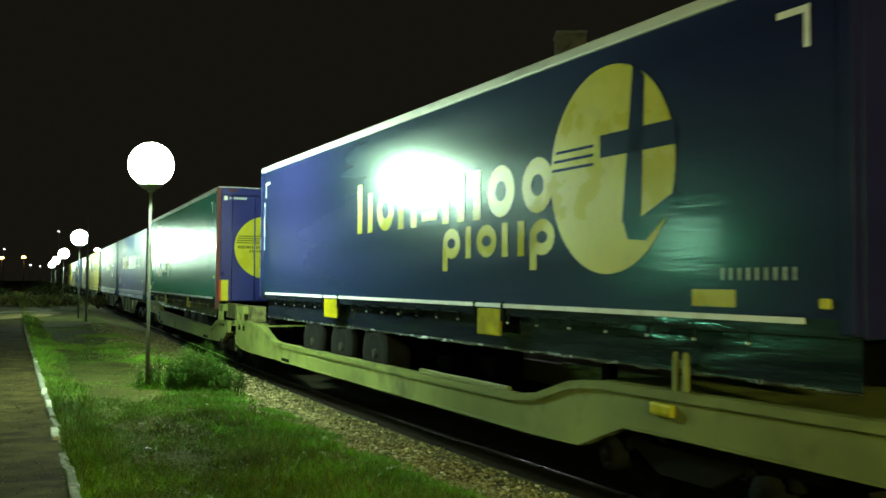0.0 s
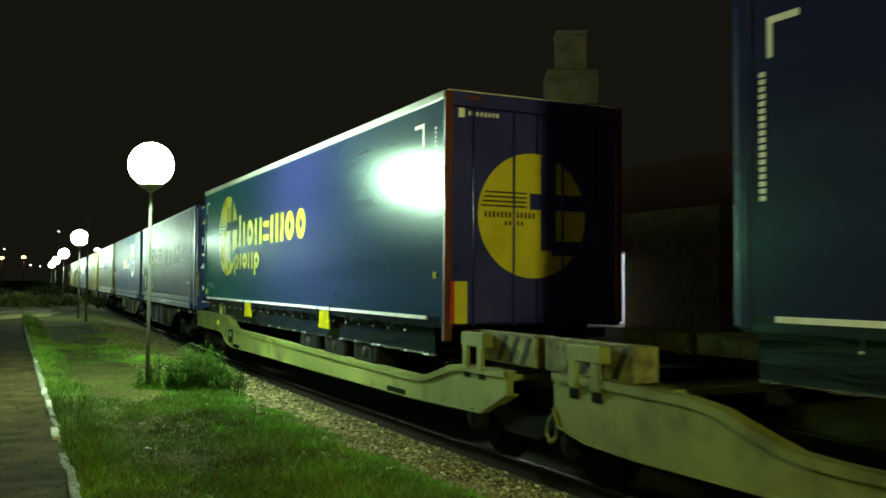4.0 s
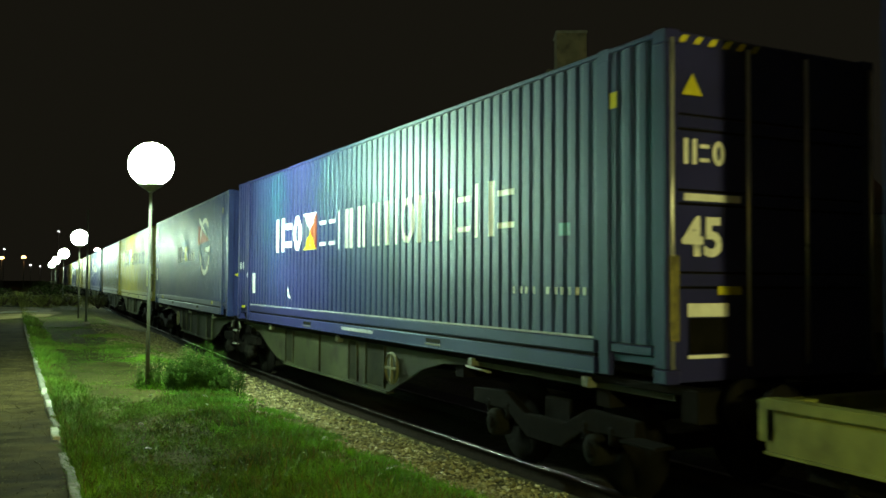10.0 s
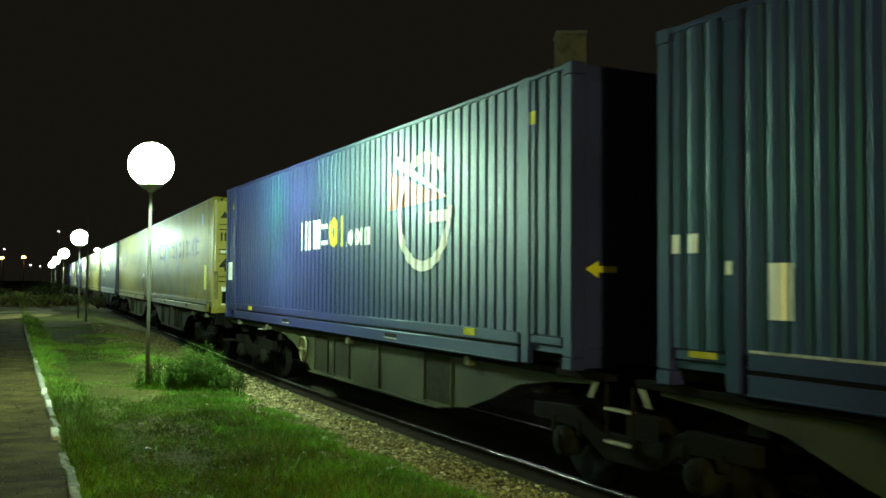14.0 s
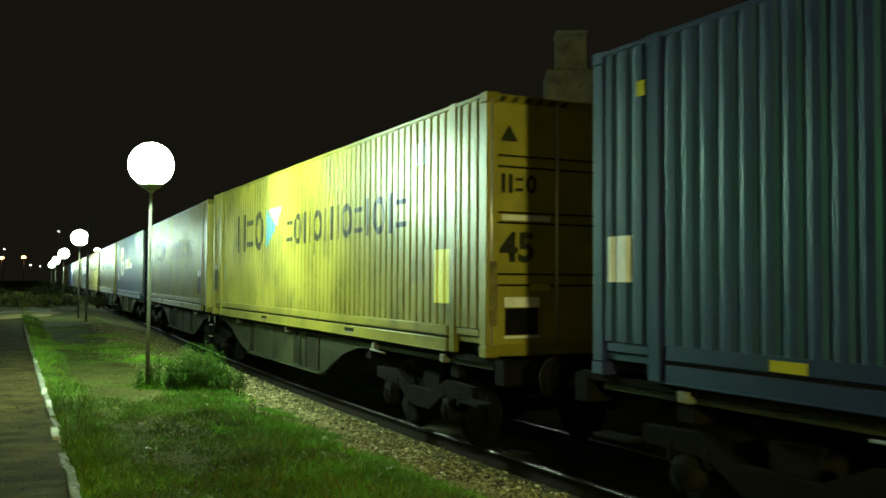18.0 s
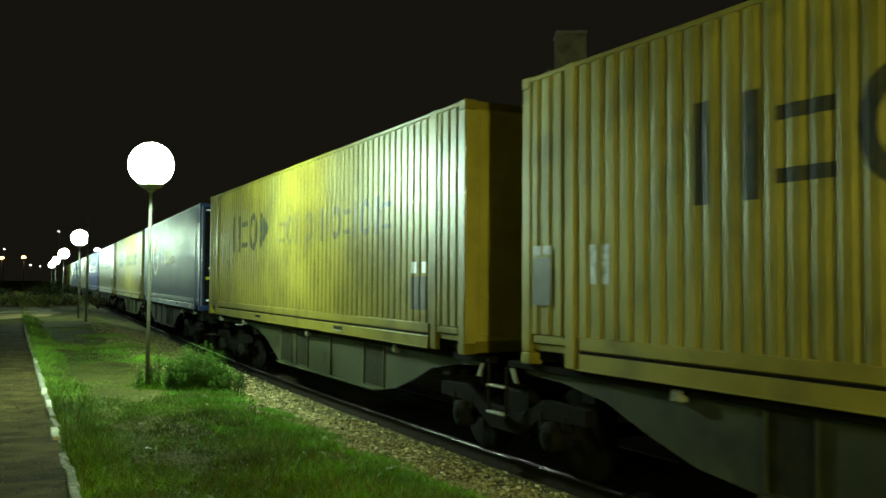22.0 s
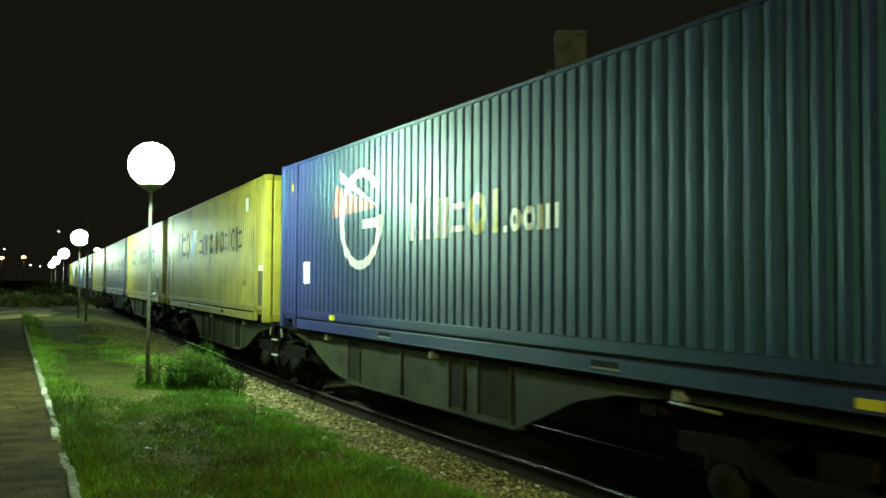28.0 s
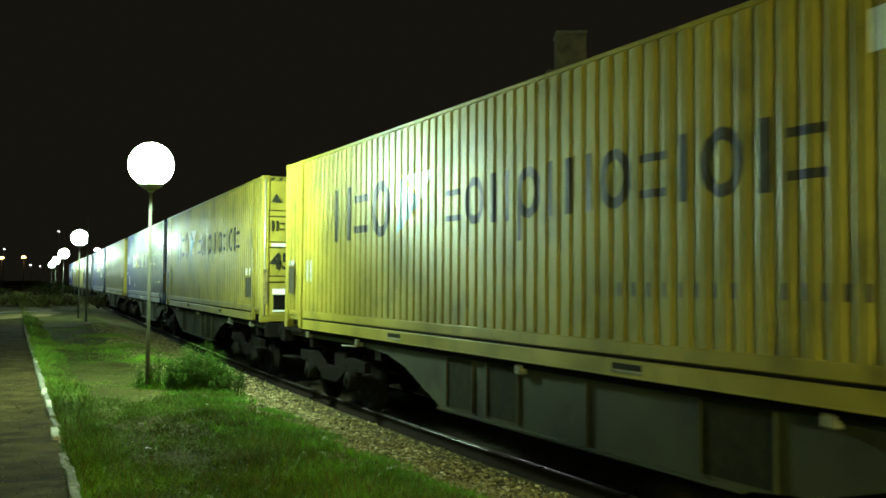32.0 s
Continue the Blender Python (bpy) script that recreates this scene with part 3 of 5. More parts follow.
    shape_part(root, "logo_edge", lambda b: flat_poly(b, [(y1 + 0.04, z0 + 0.92 * h), tip, (tip[0] + 0.05, tip[1] + 0.04), (y1 + 0.06, z0 + 1.04 * h)]), M["white"], out=0.012)


def marks_unit(root, w, flip):
    """Blue container: short row of characters and a round logo."""
    if flip:
        round_logo(root, 9.15, 10.74, 2.14, 3.62)
        a, b = 8.3, 4.9
    else:
        round_logo(root, 2.45, 4.04, 2.10, 3.60)
        a, b = 8.25, 5.0
    k = (b - a)
    z0, z1 = (2.50, 2.98)
    shape_part(root, "lettering", lambda bm: bars(bm, a, a + 0.45 * k, z0, z1, "hhib", 0.10), M["white"])
    shape_part(root, "lettering", lambda bm: bars(bm, a + 0.45 * k, a + 0.68 * k, z0, z1, "oi", 0.13), M["yprint"])
    shape_part(root, "lettering", lambda bm: bars(bm, a + 0.69 * k, b, z0, z0 + 0.25, ".oom", 0.07), M["white"])
    sticker(root, "data_plate", *((12.17, 12.45, 1.93, 2.29) if flip else (13.2, 13.5, 1.98, 2.38)), M["white"])
    bm = bmesh.new()
    if flip:
        flat_poly(bm, [(-1.02, 2.28), (-0.86, 2.28), (-0.86, 2.46)])
    else:
        flat_poly(bm, [(-1.10, 2.10), (-0.95, 2.02), (-0.95, 2.18)])
        flat_rect(bm, -0.95, -0.74, 2.07, 2.13)
    part("corner_sticker" if flip else "arrow", turned_to_end(bm, -0.012), M["white"] if flip else M["yprint"], w, "worn white corner sticker" if flip else "yellow arrow sticker")
    sticker(root, "yellow_label", *((1.42, 1.64, 1.19, 1.26) if flip else (1.85, 2.1, 1.38, 1.46)), M["yprint"], False)
    sticker(root, "yellow_label", *((10.9, 11.15) if flip else (11.37, 11.69)), 1.36, 1.44, M["yprint"], False)
    for y in (0.62, C_LEN - 0.72):
        sticker(root, "corner_label", y, y + 0.1, 3.55, 3.68, M["yprint"], False)
    if flip:
        for name, x0, x1, z0, z1, m in (("white_label", -1.09, -0.86, 3.84, 3.88, M["white"]), ("yellow_label", -1.08, -0.86, 1.99, 2.06, M["yprint"]), ("white_label", -1.06, -0.84, 1.41, 1.45, M["white"])):
            bm = bmesh.new()
            flat_rect(bm, x0, x1, z0, z1)
            part(name, turned_to_end(bm, -0.012), m, w)


def marks_yellow(root, w, kind):
    """Yellow container: dark row of characters, a blue diamond, patches."""
    ink = M["faint"] if kind == 1 else M["black"]
    shape_part(root, "lettering", lambda b: bars(b, 11.35, 9.1, 2.58, 3.38, "hbo", 0.15), M["black"])
    shape_part(root, "diamond", lambda b: flat_poly(b, [(8.95, 2.6), (8.95, 3.38), (8.25, 3.0)]), M["black"] if kind == 1 else M["teal"])
    if kind != 1:
        shape_part(root, "diamond_white", lambda b: flat_poly(b, [(8.2, 3.0), (8.75, 3.36), (7.95, 3.36)]), M["white"])
    shape_part(root, "lettering", lambda b: bars(b, 7.6, 2.1, 2.62, 3.16, "boiipmobioib", 0.10), ink)
    if kind == 0:
        sticker(root, "patch", 0.88, 1.30, 1.72, 2.36, M["bright"], label="bright yellow repair patch")
    elif kind == 2:
        sticker(root, "patch", 0.16, 0.61, 1.48, 2.16, M["patch"], label="dark square patch")
        for y in (0.17, 0.35):
            sticker(root, "white_label", y, y + 0.14, 2.17, 2.27, M["white"])
    else:
        sticker(root, "patch", 1.02, 1.5, 1.62, 2.04, M["patch"], label="dark square patch")
        for y in (1.05, 1.32):
            sticker(root, "white_label", y, y + 0.14, 2.08, 2.22, M["white"])
    if kind in (0, 2):
        sticker(root, "pale_label", 1.6, 1.84, 3.44, 3.72, M["pale"])
    if kind == 2:
        bm = bmesh.new()
        bars(bm, 4.4, 2.9, 1.86, 1.98, "iiiiiiii", 0.05)
        bars(bm, 2.6, 1.6, 1.86, 1.98, "iiiiii", 0.05)
        tagged(part("small_lettering", on_side(bm, -C_HALF + 0.012), M["faint"], root), kind="stuff")
    if kind != 1:
        for y in (12.32, 12.50):
            sticker(root, "data_plate", y, y + 0.12, 1.96, 2.32, M["stencil"])
        sticker(root, "dark_label", 13.2, 13.5, 1.75, 2.22, M["patch"], False)
        for y in (13.2, 13.37):
            sticker(root, "white_label", y, y + 0.13, 2.24, 2.33, M["stencil"], False)
    if kind in (0, 3):
        end_marks(w, M["black"], M["black"])


# ---- container wagons ----
def bogie(parent, yc, turning):
    """Two-axle bogie; its wheelsets turn."""
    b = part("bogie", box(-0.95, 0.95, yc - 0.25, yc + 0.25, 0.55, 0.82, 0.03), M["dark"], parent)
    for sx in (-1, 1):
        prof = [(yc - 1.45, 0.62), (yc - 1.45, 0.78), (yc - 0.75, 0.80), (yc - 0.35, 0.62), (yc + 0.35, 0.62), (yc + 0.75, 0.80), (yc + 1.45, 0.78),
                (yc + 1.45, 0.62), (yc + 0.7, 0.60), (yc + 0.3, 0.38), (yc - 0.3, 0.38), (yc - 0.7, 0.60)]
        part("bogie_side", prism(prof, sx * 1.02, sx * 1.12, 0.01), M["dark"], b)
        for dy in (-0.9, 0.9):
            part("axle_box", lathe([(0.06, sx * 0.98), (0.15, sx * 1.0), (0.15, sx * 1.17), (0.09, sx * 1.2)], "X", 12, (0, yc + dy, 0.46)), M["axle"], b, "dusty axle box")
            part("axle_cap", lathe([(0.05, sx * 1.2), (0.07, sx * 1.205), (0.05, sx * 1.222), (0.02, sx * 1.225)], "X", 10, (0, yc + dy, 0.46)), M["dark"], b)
            for o in (-0.2, 0.2):
                part("spring", lathe([(0.055, 0.52), (0.07, 0.54), (0.055, 0.57), (0.07, 0.60), (0.055, 0.63), (0.07, 0.66), (0.055, 0.69)], "Z", 10, (sx * 1.07, yc + dy + o, 0)), M["dark"], b)
    for dy in (-0.9, 0.9):
        prof = [(0.07, -1.0), (0.07, -0.82), (0.28, -0.80), (0.45, -0.80), (0.46, -0.72), (0.485, -0.715), (0.485, -0.69), (0.12, -0.67), (0.08, -0.6)]
        bm = lathe(prof + [(r, -h) for r, h in prof[::-1]], "X", 24)
        for v in bm.verts:
            if abs(math.hypot(v.co.y, v.co.z) - 0.28) < 0.01:
                v.co.x += math.copysign(0.05, -v.co.x) * max(math.cos(5 * math.atan2(v.co.z, v.co.y)), 0)
        ws = part("wheelset", bm, M["dark"], b, "dark steel wheelset")
        ws.location = (0, yc + dy, 0.46)
        turning.append(ws)
    return b


def buffer_pair(parent, y, way):
    for sx in (-1, 1):
        prof = [(0.09, 0), (0.11, 0.02), (0.11, 0.30), (0.08, 0.31), (0.08, 0.50), (0.22, 0.51), (0.22, 0.55), (0.1, 0.575)]
        part("buffer", lathe([(r, way * h) for r, h in prof], "Y", 16, (sx * 0.875, y, 1.02)), M["dark"], parent)
    part("coupling_hook", box(-0.06, 0.06, y, y + way * 0.4, 0.95, 1.08, 0.02), M["dark"], parent)


def container_wagon(lead, turning_all, brake_wheel):
    """Half of an articulated wagon for one container. lead: its free end goes first."""
    root = new("container_wagon")
    tagged(root, "grey-green articulated container wagon half, deep-bellied, dirty", "wagon", "wagons of the train")
    turning = []
    P = partial(part, parent=root)
    L = C_LEN
    flip = (lambda y: L - y) if lead else (lambda y: y)      # y counted from the articulated end
    belly = [(-0.1, 1.04), (0.55, 1.0), (1.2, 0.9), (1.8, 0.68), (2.35, 0.52), (3.0, 0.44), (7.9, 0.45), (8.45, 0.66), (8.9, 0.84), (9.5, 0.97), (10.3, 1.02), (13.7, 1.02)]
    prof = [(flip(y), z) for y, z in belly] + [(flip(13.7), 1.085), (flip(-0.1), 1.085)]
    for sx in (-1, 1):
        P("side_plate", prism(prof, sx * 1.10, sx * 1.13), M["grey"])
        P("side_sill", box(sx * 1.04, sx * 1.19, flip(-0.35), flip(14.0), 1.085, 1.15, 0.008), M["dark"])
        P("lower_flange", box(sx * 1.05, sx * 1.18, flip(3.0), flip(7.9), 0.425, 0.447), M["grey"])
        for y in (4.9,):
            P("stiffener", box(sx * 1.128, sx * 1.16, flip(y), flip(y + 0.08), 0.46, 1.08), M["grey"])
        # Flat sheets on the plate; an opening's shade is only their colour.
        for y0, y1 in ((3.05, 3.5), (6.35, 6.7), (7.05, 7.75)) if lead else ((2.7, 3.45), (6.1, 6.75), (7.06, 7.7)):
            P("dark_recess", box(sx * 1.131, sx * 1.137, flip(y0), flip(y1), 0.49, 1.07), M["recess"], label="dark sheet painting the shade of a side-plate opening")
            for e in (y0, y1):
                P("recess_edge", box(sx * 1.13, sx * 1.158, flip(e) - 0.012, flip(e) + 0.012, 0.48, 1.075), M["grey"])
        for y in (2.2, 6.0, 10.4, 12.6):
            P("container_pin", box(sx * 1.0, sx * 1.225, flip(y) - 0.06, flip(y) + 0.06, 1.02, 1.12, 0.015), M["pin"], label="pale container pin bracket")
        P("end_strap", prism([(flip(-0.28), 1.08), (flip(-0.21), 1.08), (flip(-0.12), 0.93), (flip(-0.19), 0.93)], sx * 1.195, sx * 1.215), M["pin"], label="pale steel strap under the container's corner")
        P("handrail", rod((sx * 1.24, flip(10.9), 1.00), (sx * 1.24, flip(10.35), 1.02), 0.014, 6), M["handrail"])
        P("step", box(sx * 1.08, sx * 1.3, flip(13.2), flip(13.65), 0.62, 0.65, 0.005), M["dark"])
    if brake_wheel:
        wheel = lathe([(0.20, -1.19), (0.22, -1.20), (0.22, -1.22), (0.20, -1.23)], "X", 24, (0, flip(8.15), 0.80))
        bmesh.ops.delete(wheel, geom=[f for f in wheel.faces if len(f.verts) > 4], context="FACES_ONLY")
        add(wheel, box(-1.225, -1.195, flip(8.15) - 0.2, flip(8.15) + 0.2, 0.785, 0.815))
        add(wheel, box(-1.225, -1.195, flip(8.15) - 0.015, flip(8.15) + 0.015, 0.6, 1.0))
        P("brake_wheel", wheel, M["wheel"], label="pale spoked hand-brake wheel")
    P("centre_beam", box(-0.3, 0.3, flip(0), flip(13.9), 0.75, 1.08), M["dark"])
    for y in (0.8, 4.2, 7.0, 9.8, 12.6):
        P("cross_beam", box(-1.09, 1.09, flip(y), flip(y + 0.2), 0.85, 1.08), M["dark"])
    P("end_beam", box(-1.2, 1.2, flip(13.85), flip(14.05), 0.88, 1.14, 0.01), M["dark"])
    buffer_pair(root, flip(14.05), -1 if lead else 1)
    bogie(root, flip(11.75), turning)
    if lead:
        bogie(root, L + 0.54, turning)
        for sx in (-1, 1):
            for z in (0.57, 0.855):
                P("step", box(sx * 1.17, sx * 1.25, L + 0.36, L + 0.70, z, z + 0.022, 0.005), M["tread"], label="worn steel step between the wagon halves")
            for y in (L + 0.345, L + 0.70):
                P("step_hanger", box(sx * 1.19, sx * 1.22, y, y + 0.02, 0.56, 1.08), M["dark"])
    turning_all.append((root, turning))
    return root


# ---- pocket wagon ----
def support(P, y0, y1, yb):
    """Dark striped support over the middle bogie, with a two-legged bracket on each sill from yb on."""
    for sx in (-1, 1):
        pf = P("middle_support", box(sx * 0.86, sx * 1.14, y0, y1, 1.10, 1.42, 0.01), M["haz"], label="worn support with faded hazard stripes")
        bm = bmesh.new()
        y = y0 + 0.05
        while y < y1 - 0.5:
            flat_poly(bm, [(y + 0.16, 1.12), (y + 0.26, 1.12), (y + 0.10, 1.40), (y, 1.40)])
            y += 0.24
        if sx < 0:
            part("hazard_stripe", on_side(bm, -1.14, False), M["black"], pf)
        else:
            bm.free()
        part("support_edge", box(sx * 1.11, sx * 1.15, y0, y1, 1.41, 1.44, 0.006), M["rust_yellow"], pf, "worn yellow edge")
    P("support_plate", box(-0.84, 0.84, y0 + 0.2, y1, 1.12, 1.20, 0.01), M["dark"])
    for sx in (-1, 1):
        br = P("bracket", box(sx * 1.16, sx * 1.29, yb, yb + 0.52, 1.25, 1.41, 0.015), M["cream"], label="pale two-legged bracket")
        for d in (0.03, 0.37):
            part("bracket_leg", box(sx * 1.245, sx * 1.29, yb + d, yb + d + 0.12, 1.0, 1.26, 0.01), M["cream"], br)
            # near-black block painted as the shaded recess below the leg
            part("bolt_slot", box(sx * 1.242, sx * 1.25, yb + d, yb + d + 0.14, 0.90, 0.995), M["dark"], br)


def pocket_wagon(lead, l0, l1, turning_all):
    """Half of a pocket wagon from l0 (leading end) to l1; the articulated end is l1 for the leading half, else l0."""
    root = new("pocket_wagon")
    tagged(root, "cream painted pocket wagon half carrying a road trailer", "wagon", "wagons of the train")
    turning = []
    P = partial(part, parent=root)
    if lead:
        up = [(l0, 1.12), (2.75, 1.08), (3.2, 1.03), (3.75, 0.86), (4.2, 0.80), (6.5, 0.79), (9.2, 0.79), (12.0, 0.785), (12.7, 0.79), (13.05, 0.81), (13.4, 0.91), (13.75, 1.02), (14.1, 1.065), (15.3, 1.09), (15.9, 1.09)]
        low = [(15.9, 0.78), (15.82, 0.62), (15.4, 0.53), (14.7, 0.50), (3.9, 0.48), (3.05, 0.50), (2.4, 0.75), (1.7, 0.76), (l0, 0.76)]
    else:
        up = [(-1.45, 1.02), (-0.45, 1.01), (-0.2, 0.985), (0.35, 0.83), (0.62, 0.775), (0.85, 0.765), (4.0, 0.79), (10.4, 0.87), (11.0, 1.06), (11.4, 1.13), (l1, 1.15)]
        low = [(l1, 0.80), (11.9, 0.77), (11.7, 0.73), (11.25, 0.54), (10.8, 0.48), (1.0, 0.50), (-0.9, 0.55), (-1.45, 0.80)]
    for sx in (-1, 1):
        P("side_sill", prism(up + low, sx * 1.16, sx * 1.24), M["cream"])
        for (a, z), (b, y) in zip(up, up[1:]):
            P("top_flange", prism([(a, z), (b, y), (b, y + 0.022), (a, z + 0.022)], sx * 1.13, sx * 1.275), M["cream"])
            P("flange_lip", prism([(a, z - 0.05), (b, y - 0.05), (b, y - 0.001), (a, z - 0.001)], sx * 1.258, sx * 1.272), M["cream"])
        for (a, z), (b, y) in zip(low, low[1:]):
            P("lower_flange", prism([(a, z), (b, y), (b, y - 0.02), (a, z - 0.02)], sx * 1.10, sx * 1.265), M["cream"])
        ends = (1.89,) if lead else (12.24,)
        for y in ends:
            P("lifting_bracket", box(sx * 1.235, sx * 1.285, y - 0.14, y + 0.14, 0.90, 1.01, 0.03, 2), M["yprint"], label="yellow lifting bracket on the sill")
        if not lead:
            y, z = 10.9, 0.86
            # sheet over the solid sill, dark like a shaded opening
            P("dark_recess", box(sx * 1.238, sx * 1.246, y - 0.2, y + 0.2, z - 0.30, z), M["recess"], label="dark sheet painting the shade of a sill opening")
            P("reflector", box(sx * 1.246, sx * 1.256, y - 0.07, y + 0.07, 0.70, 0.80, 0.004), M["reflector"], label="small dull reflector plate")
        # near-black blocks over the sill paint the shade of notches
        if not lead:
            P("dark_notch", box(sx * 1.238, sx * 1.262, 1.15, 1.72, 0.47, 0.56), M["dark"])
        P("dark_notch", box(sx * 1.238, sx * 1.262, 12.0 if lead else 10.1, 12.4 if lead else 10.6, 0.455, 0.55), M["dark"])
    P("pocket_floor", box(-1.1, 1.1, 4.4 if lead else 2.0, 13.0 if lead else 9.8, 0.44, 0.51), M["dark"])
    P("end_deck", box(-1.16, 1.16, l0 + 0.2 if lead else -1.35, 3.0 if lead else -0.2, 1.0 if lead else 0.92, 1.07 if lead else 0.99), M["cream"])
    P("end_deck", box(-1.16, 1.16, 14.6 if lead else 11.4, 15.8 if lead else l1 - 0.2, 1.0, 1.07), M["cream"])
    if lead:
        for sx in (-1, 1):
            P("inner_ledge", box(sx * 1.085, sx * 1.128, 4.5, 6.75, 0.77, 0.855, 0.008), M["cream"], label="pale ledge inside the pocket")
        # hitch for the king pin, with its posts
        for sx in (-1, 1):
            for y, w in ((1.66, 0.06), (1.78, 0.05)):
                P("hitch_post", prism([(y, 1.07), (y + w, 1.07), (y + 0.8 * w, 1.40), (y + 0.5 * w, 1.43), (y + 0.1 * w, 1.40)], sx * 1.17, sx * 1.215, 0.006), M["cream"])
            P("post_web", box(sx * 1.18, sx * 1.20, 1.70, 1.80, 1.30, 1.36), M["cream"])
        P("hitch_beam", box(-1.0, 1.0, 1.66, 1.9, 1.28, 1.38, 0.01), M["dark"])
        P("hitch_plate", lathe([(0.35, 1.30), (0.4, 1.32), (0.4, 1.36), (0.3, 1.38)], "Z", 18, (0, 1.75, 0)), M["dark"])
        bogie(root, 1.6 + 0.2, turning)
        bogie(root, 16.65, turning)
        support(P, 14.85, 16.2, 15.13)
        hose = bmesh.new()
        way = [(15.89, 0.76), (16.03, 0.64), (16.08, 0.50), (16.02, 0.42), (15.94, 0.48), (15.87, 0.66)]
        for (a, z), (b, y) in zip(way, way[1:]):
            add(hose, rod((-1.2, a, z), (-1.2, b, y), 0.018, 6))
        P("brake_hose", hose, M["cream"], label="looped pale brake hose")
    else:
        for sx in (-1, 1):
            for y, w in ((12.06, 0.06), (12.18, 0.05)):
                P("hitch_post", prism([(y, 1.08), (y + w, 1.08), (y + 0.8 * w, 1.42), (y + 0.5 * w, 1.45), (y + 0.1 * w, 1.42)], sx * 1.17, sx * 1.215, 0.006), M["cream"])
            P("post_web", box(sx * 1.18, sx * 1.20, 12.10, 12.20, 1.32, 1.38), M["cream"])
        P("hitch_beam", box(-1.0, 1.0, 12.15, 12.4, 1.24, 1.34, 0.01), M["dark"])
        bogie(root, 12.95, turning)
        support(P, -1.85, -0.70, -1.02)
    e = l0 if lead else l1
    P("end_beam", box(-1.24, 1.24, e - 0.08, e + 0.08, 0.86, 1.15, 0.01), M["cream"])
    buffer_pair(root, e, -1 if lead else 1)
    turning_all.append((root, turning))
    return root


# ---- road trailers ----
def curtain_sheet(sx, y0, y1, z0, z1):
    bm = bmesh.new()
    ny, nz = 90, 14
    grid = []
    for j in range(nz + 1):
        row = []
        for i in range(ny + 1):
            y, z = y0 + (y1 - y0) * i / ny, z0 + (z1 - z0) * j / nz
            d = 0.0035 * noise.noise((y * 0.8, z * 2.4, 3.1 * sx)) + 0.0015 * noise.noise((y * 2.2, z * 5.0, 8.0 + sx))
            row.append(bm.verts.new((sx * (1.262 + d), y, z)))
        grid.append(row)
    for j in range(nz):
        for i in range(ny):
            q = (grid[j][i], grid[j][i + 1], grid[j + 1][i + 1], grid[j + 1][i])
            f = bm.faces.new(q if sx > 0 else q[::-1])
            f.smooth = True
    return bm


def road_trailer(length, doors_lead, base, top, flaps, wheels, marks, label):
    root = new("road_trailer")
    tagged(root, label, "trailer", "trailers on the train")
    P = partial(part, parent=root)
    L = length
    o = -0.25 if doors_lead else 0.0             # the door end stands a little ahead of the curtain
    for sx in (-1, 1):
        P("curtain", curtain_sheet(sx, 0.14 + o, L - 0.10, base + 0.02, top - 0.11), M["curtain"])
        tr = box(sx * 1.21, sx * 1.285, 0.03 + o, L - 0.03, top - 0.125, top - 0.02, 0.02, 2)
        P("top_rail", tr, M["rail_paint"], label="dull white roof rail")
        P("reflective_strip", box(sx * 1.262, sx * 1.279, 0.27 if doors_lead else 0.42, L - (0.42 if doors_lead else 0.37), base - 0.015, base + 0.028), M["white"])
        P("floor_edge", box(sx * 1.12, sx * 1.262, 0.05 + o, L - 0.05, base - 0.10, base + 0.035, 0.008), M["plastic"])
        for y in (0.02 + o, L - 0.14):
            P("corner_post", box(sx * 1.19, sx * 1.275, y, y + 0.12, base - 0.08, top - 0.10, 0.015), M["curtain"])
        skirt = bmesh.new()
        ny, nz = 60, 5
        s0, s1, zt, zb_ = 0.3 if doors_lead else 0.08, L - 0.08, base - 0.09, base - 0.445
        rows = [[skirt.verts.new((sx * (1.125 + 0.012 * noise.noise((s0 + (s1 - s0) * i / ny * 1.7, j * 0.6, sx))), s0 + (s1 - s0) * i / ny, zt + (zb_ - zt) * j / nz))
                 for i in range(ny + 1)] for j in range(nz + 1)]
        for j in range(nz):
            for i in range(ny):
                q = (rows[j][i], rows[j][i + 1], rows[j + 1][i + 1], rows[j + 1][i])
                skirt.faces.new(q if sx < 0 else q[::-1]).smooth = True
        P("side_skirt", skirt, M["plastic"], label="glossy dark blue side skirt")
        P("skirt_trim", box(sx * 1.10, sx * 1.14, s0, s1, base - 0.465, base - 0.44, 0.008), M["trim"], label="bright steel trim along the skirt")
        # short bright pieces added to stand for glints on the trim
        for i in range(int((s1 - s0) / 0.62)):
            P("trim_clip", box(sx * 1.10, sx * 1.152, s0 + 0.1 + 0.62 * i, s0 + 0.34 + 0.62 * i, base - 0.472, base - 0.458, 0.005), M["trim"], label="bright steel dash added as a glint on the skirt trim")
        for y0, y1 in flaps:
            P("lift_flap", box(sx * 1.246, sx * 1.268, y0, y1, base - 0.32, base - 0.03, 0.008), M["flap"], label="yellow lifting-point flap")
            for y in (y0 - 0.07, y1 + 0.02):
                P("flap_bracket", box(sx * 1.24, sx * 1.285, y, y + 0.05, base - 0.16, base + 0.05, 0.006), M["plastic"])
        y = 0.9
        while y < L - 0.8:
            if not any(a - 0.1 < y < b + 0.1 for a, b in flaps):
                P("buckle", box(sx * 1.25, sx * 1.268, y, y + 0.03, base - 0.17, base - 0.06, 0.006), M["plastic"], label="dark strap buckle")
                P("strap_hook", box(sx * 1.255, sx * 1.272, y + 0.005, y + 0.03, base - 0.185, base - 0.165, 0.004), M["alu"], label="small bright strap hook")
            y += 0.55
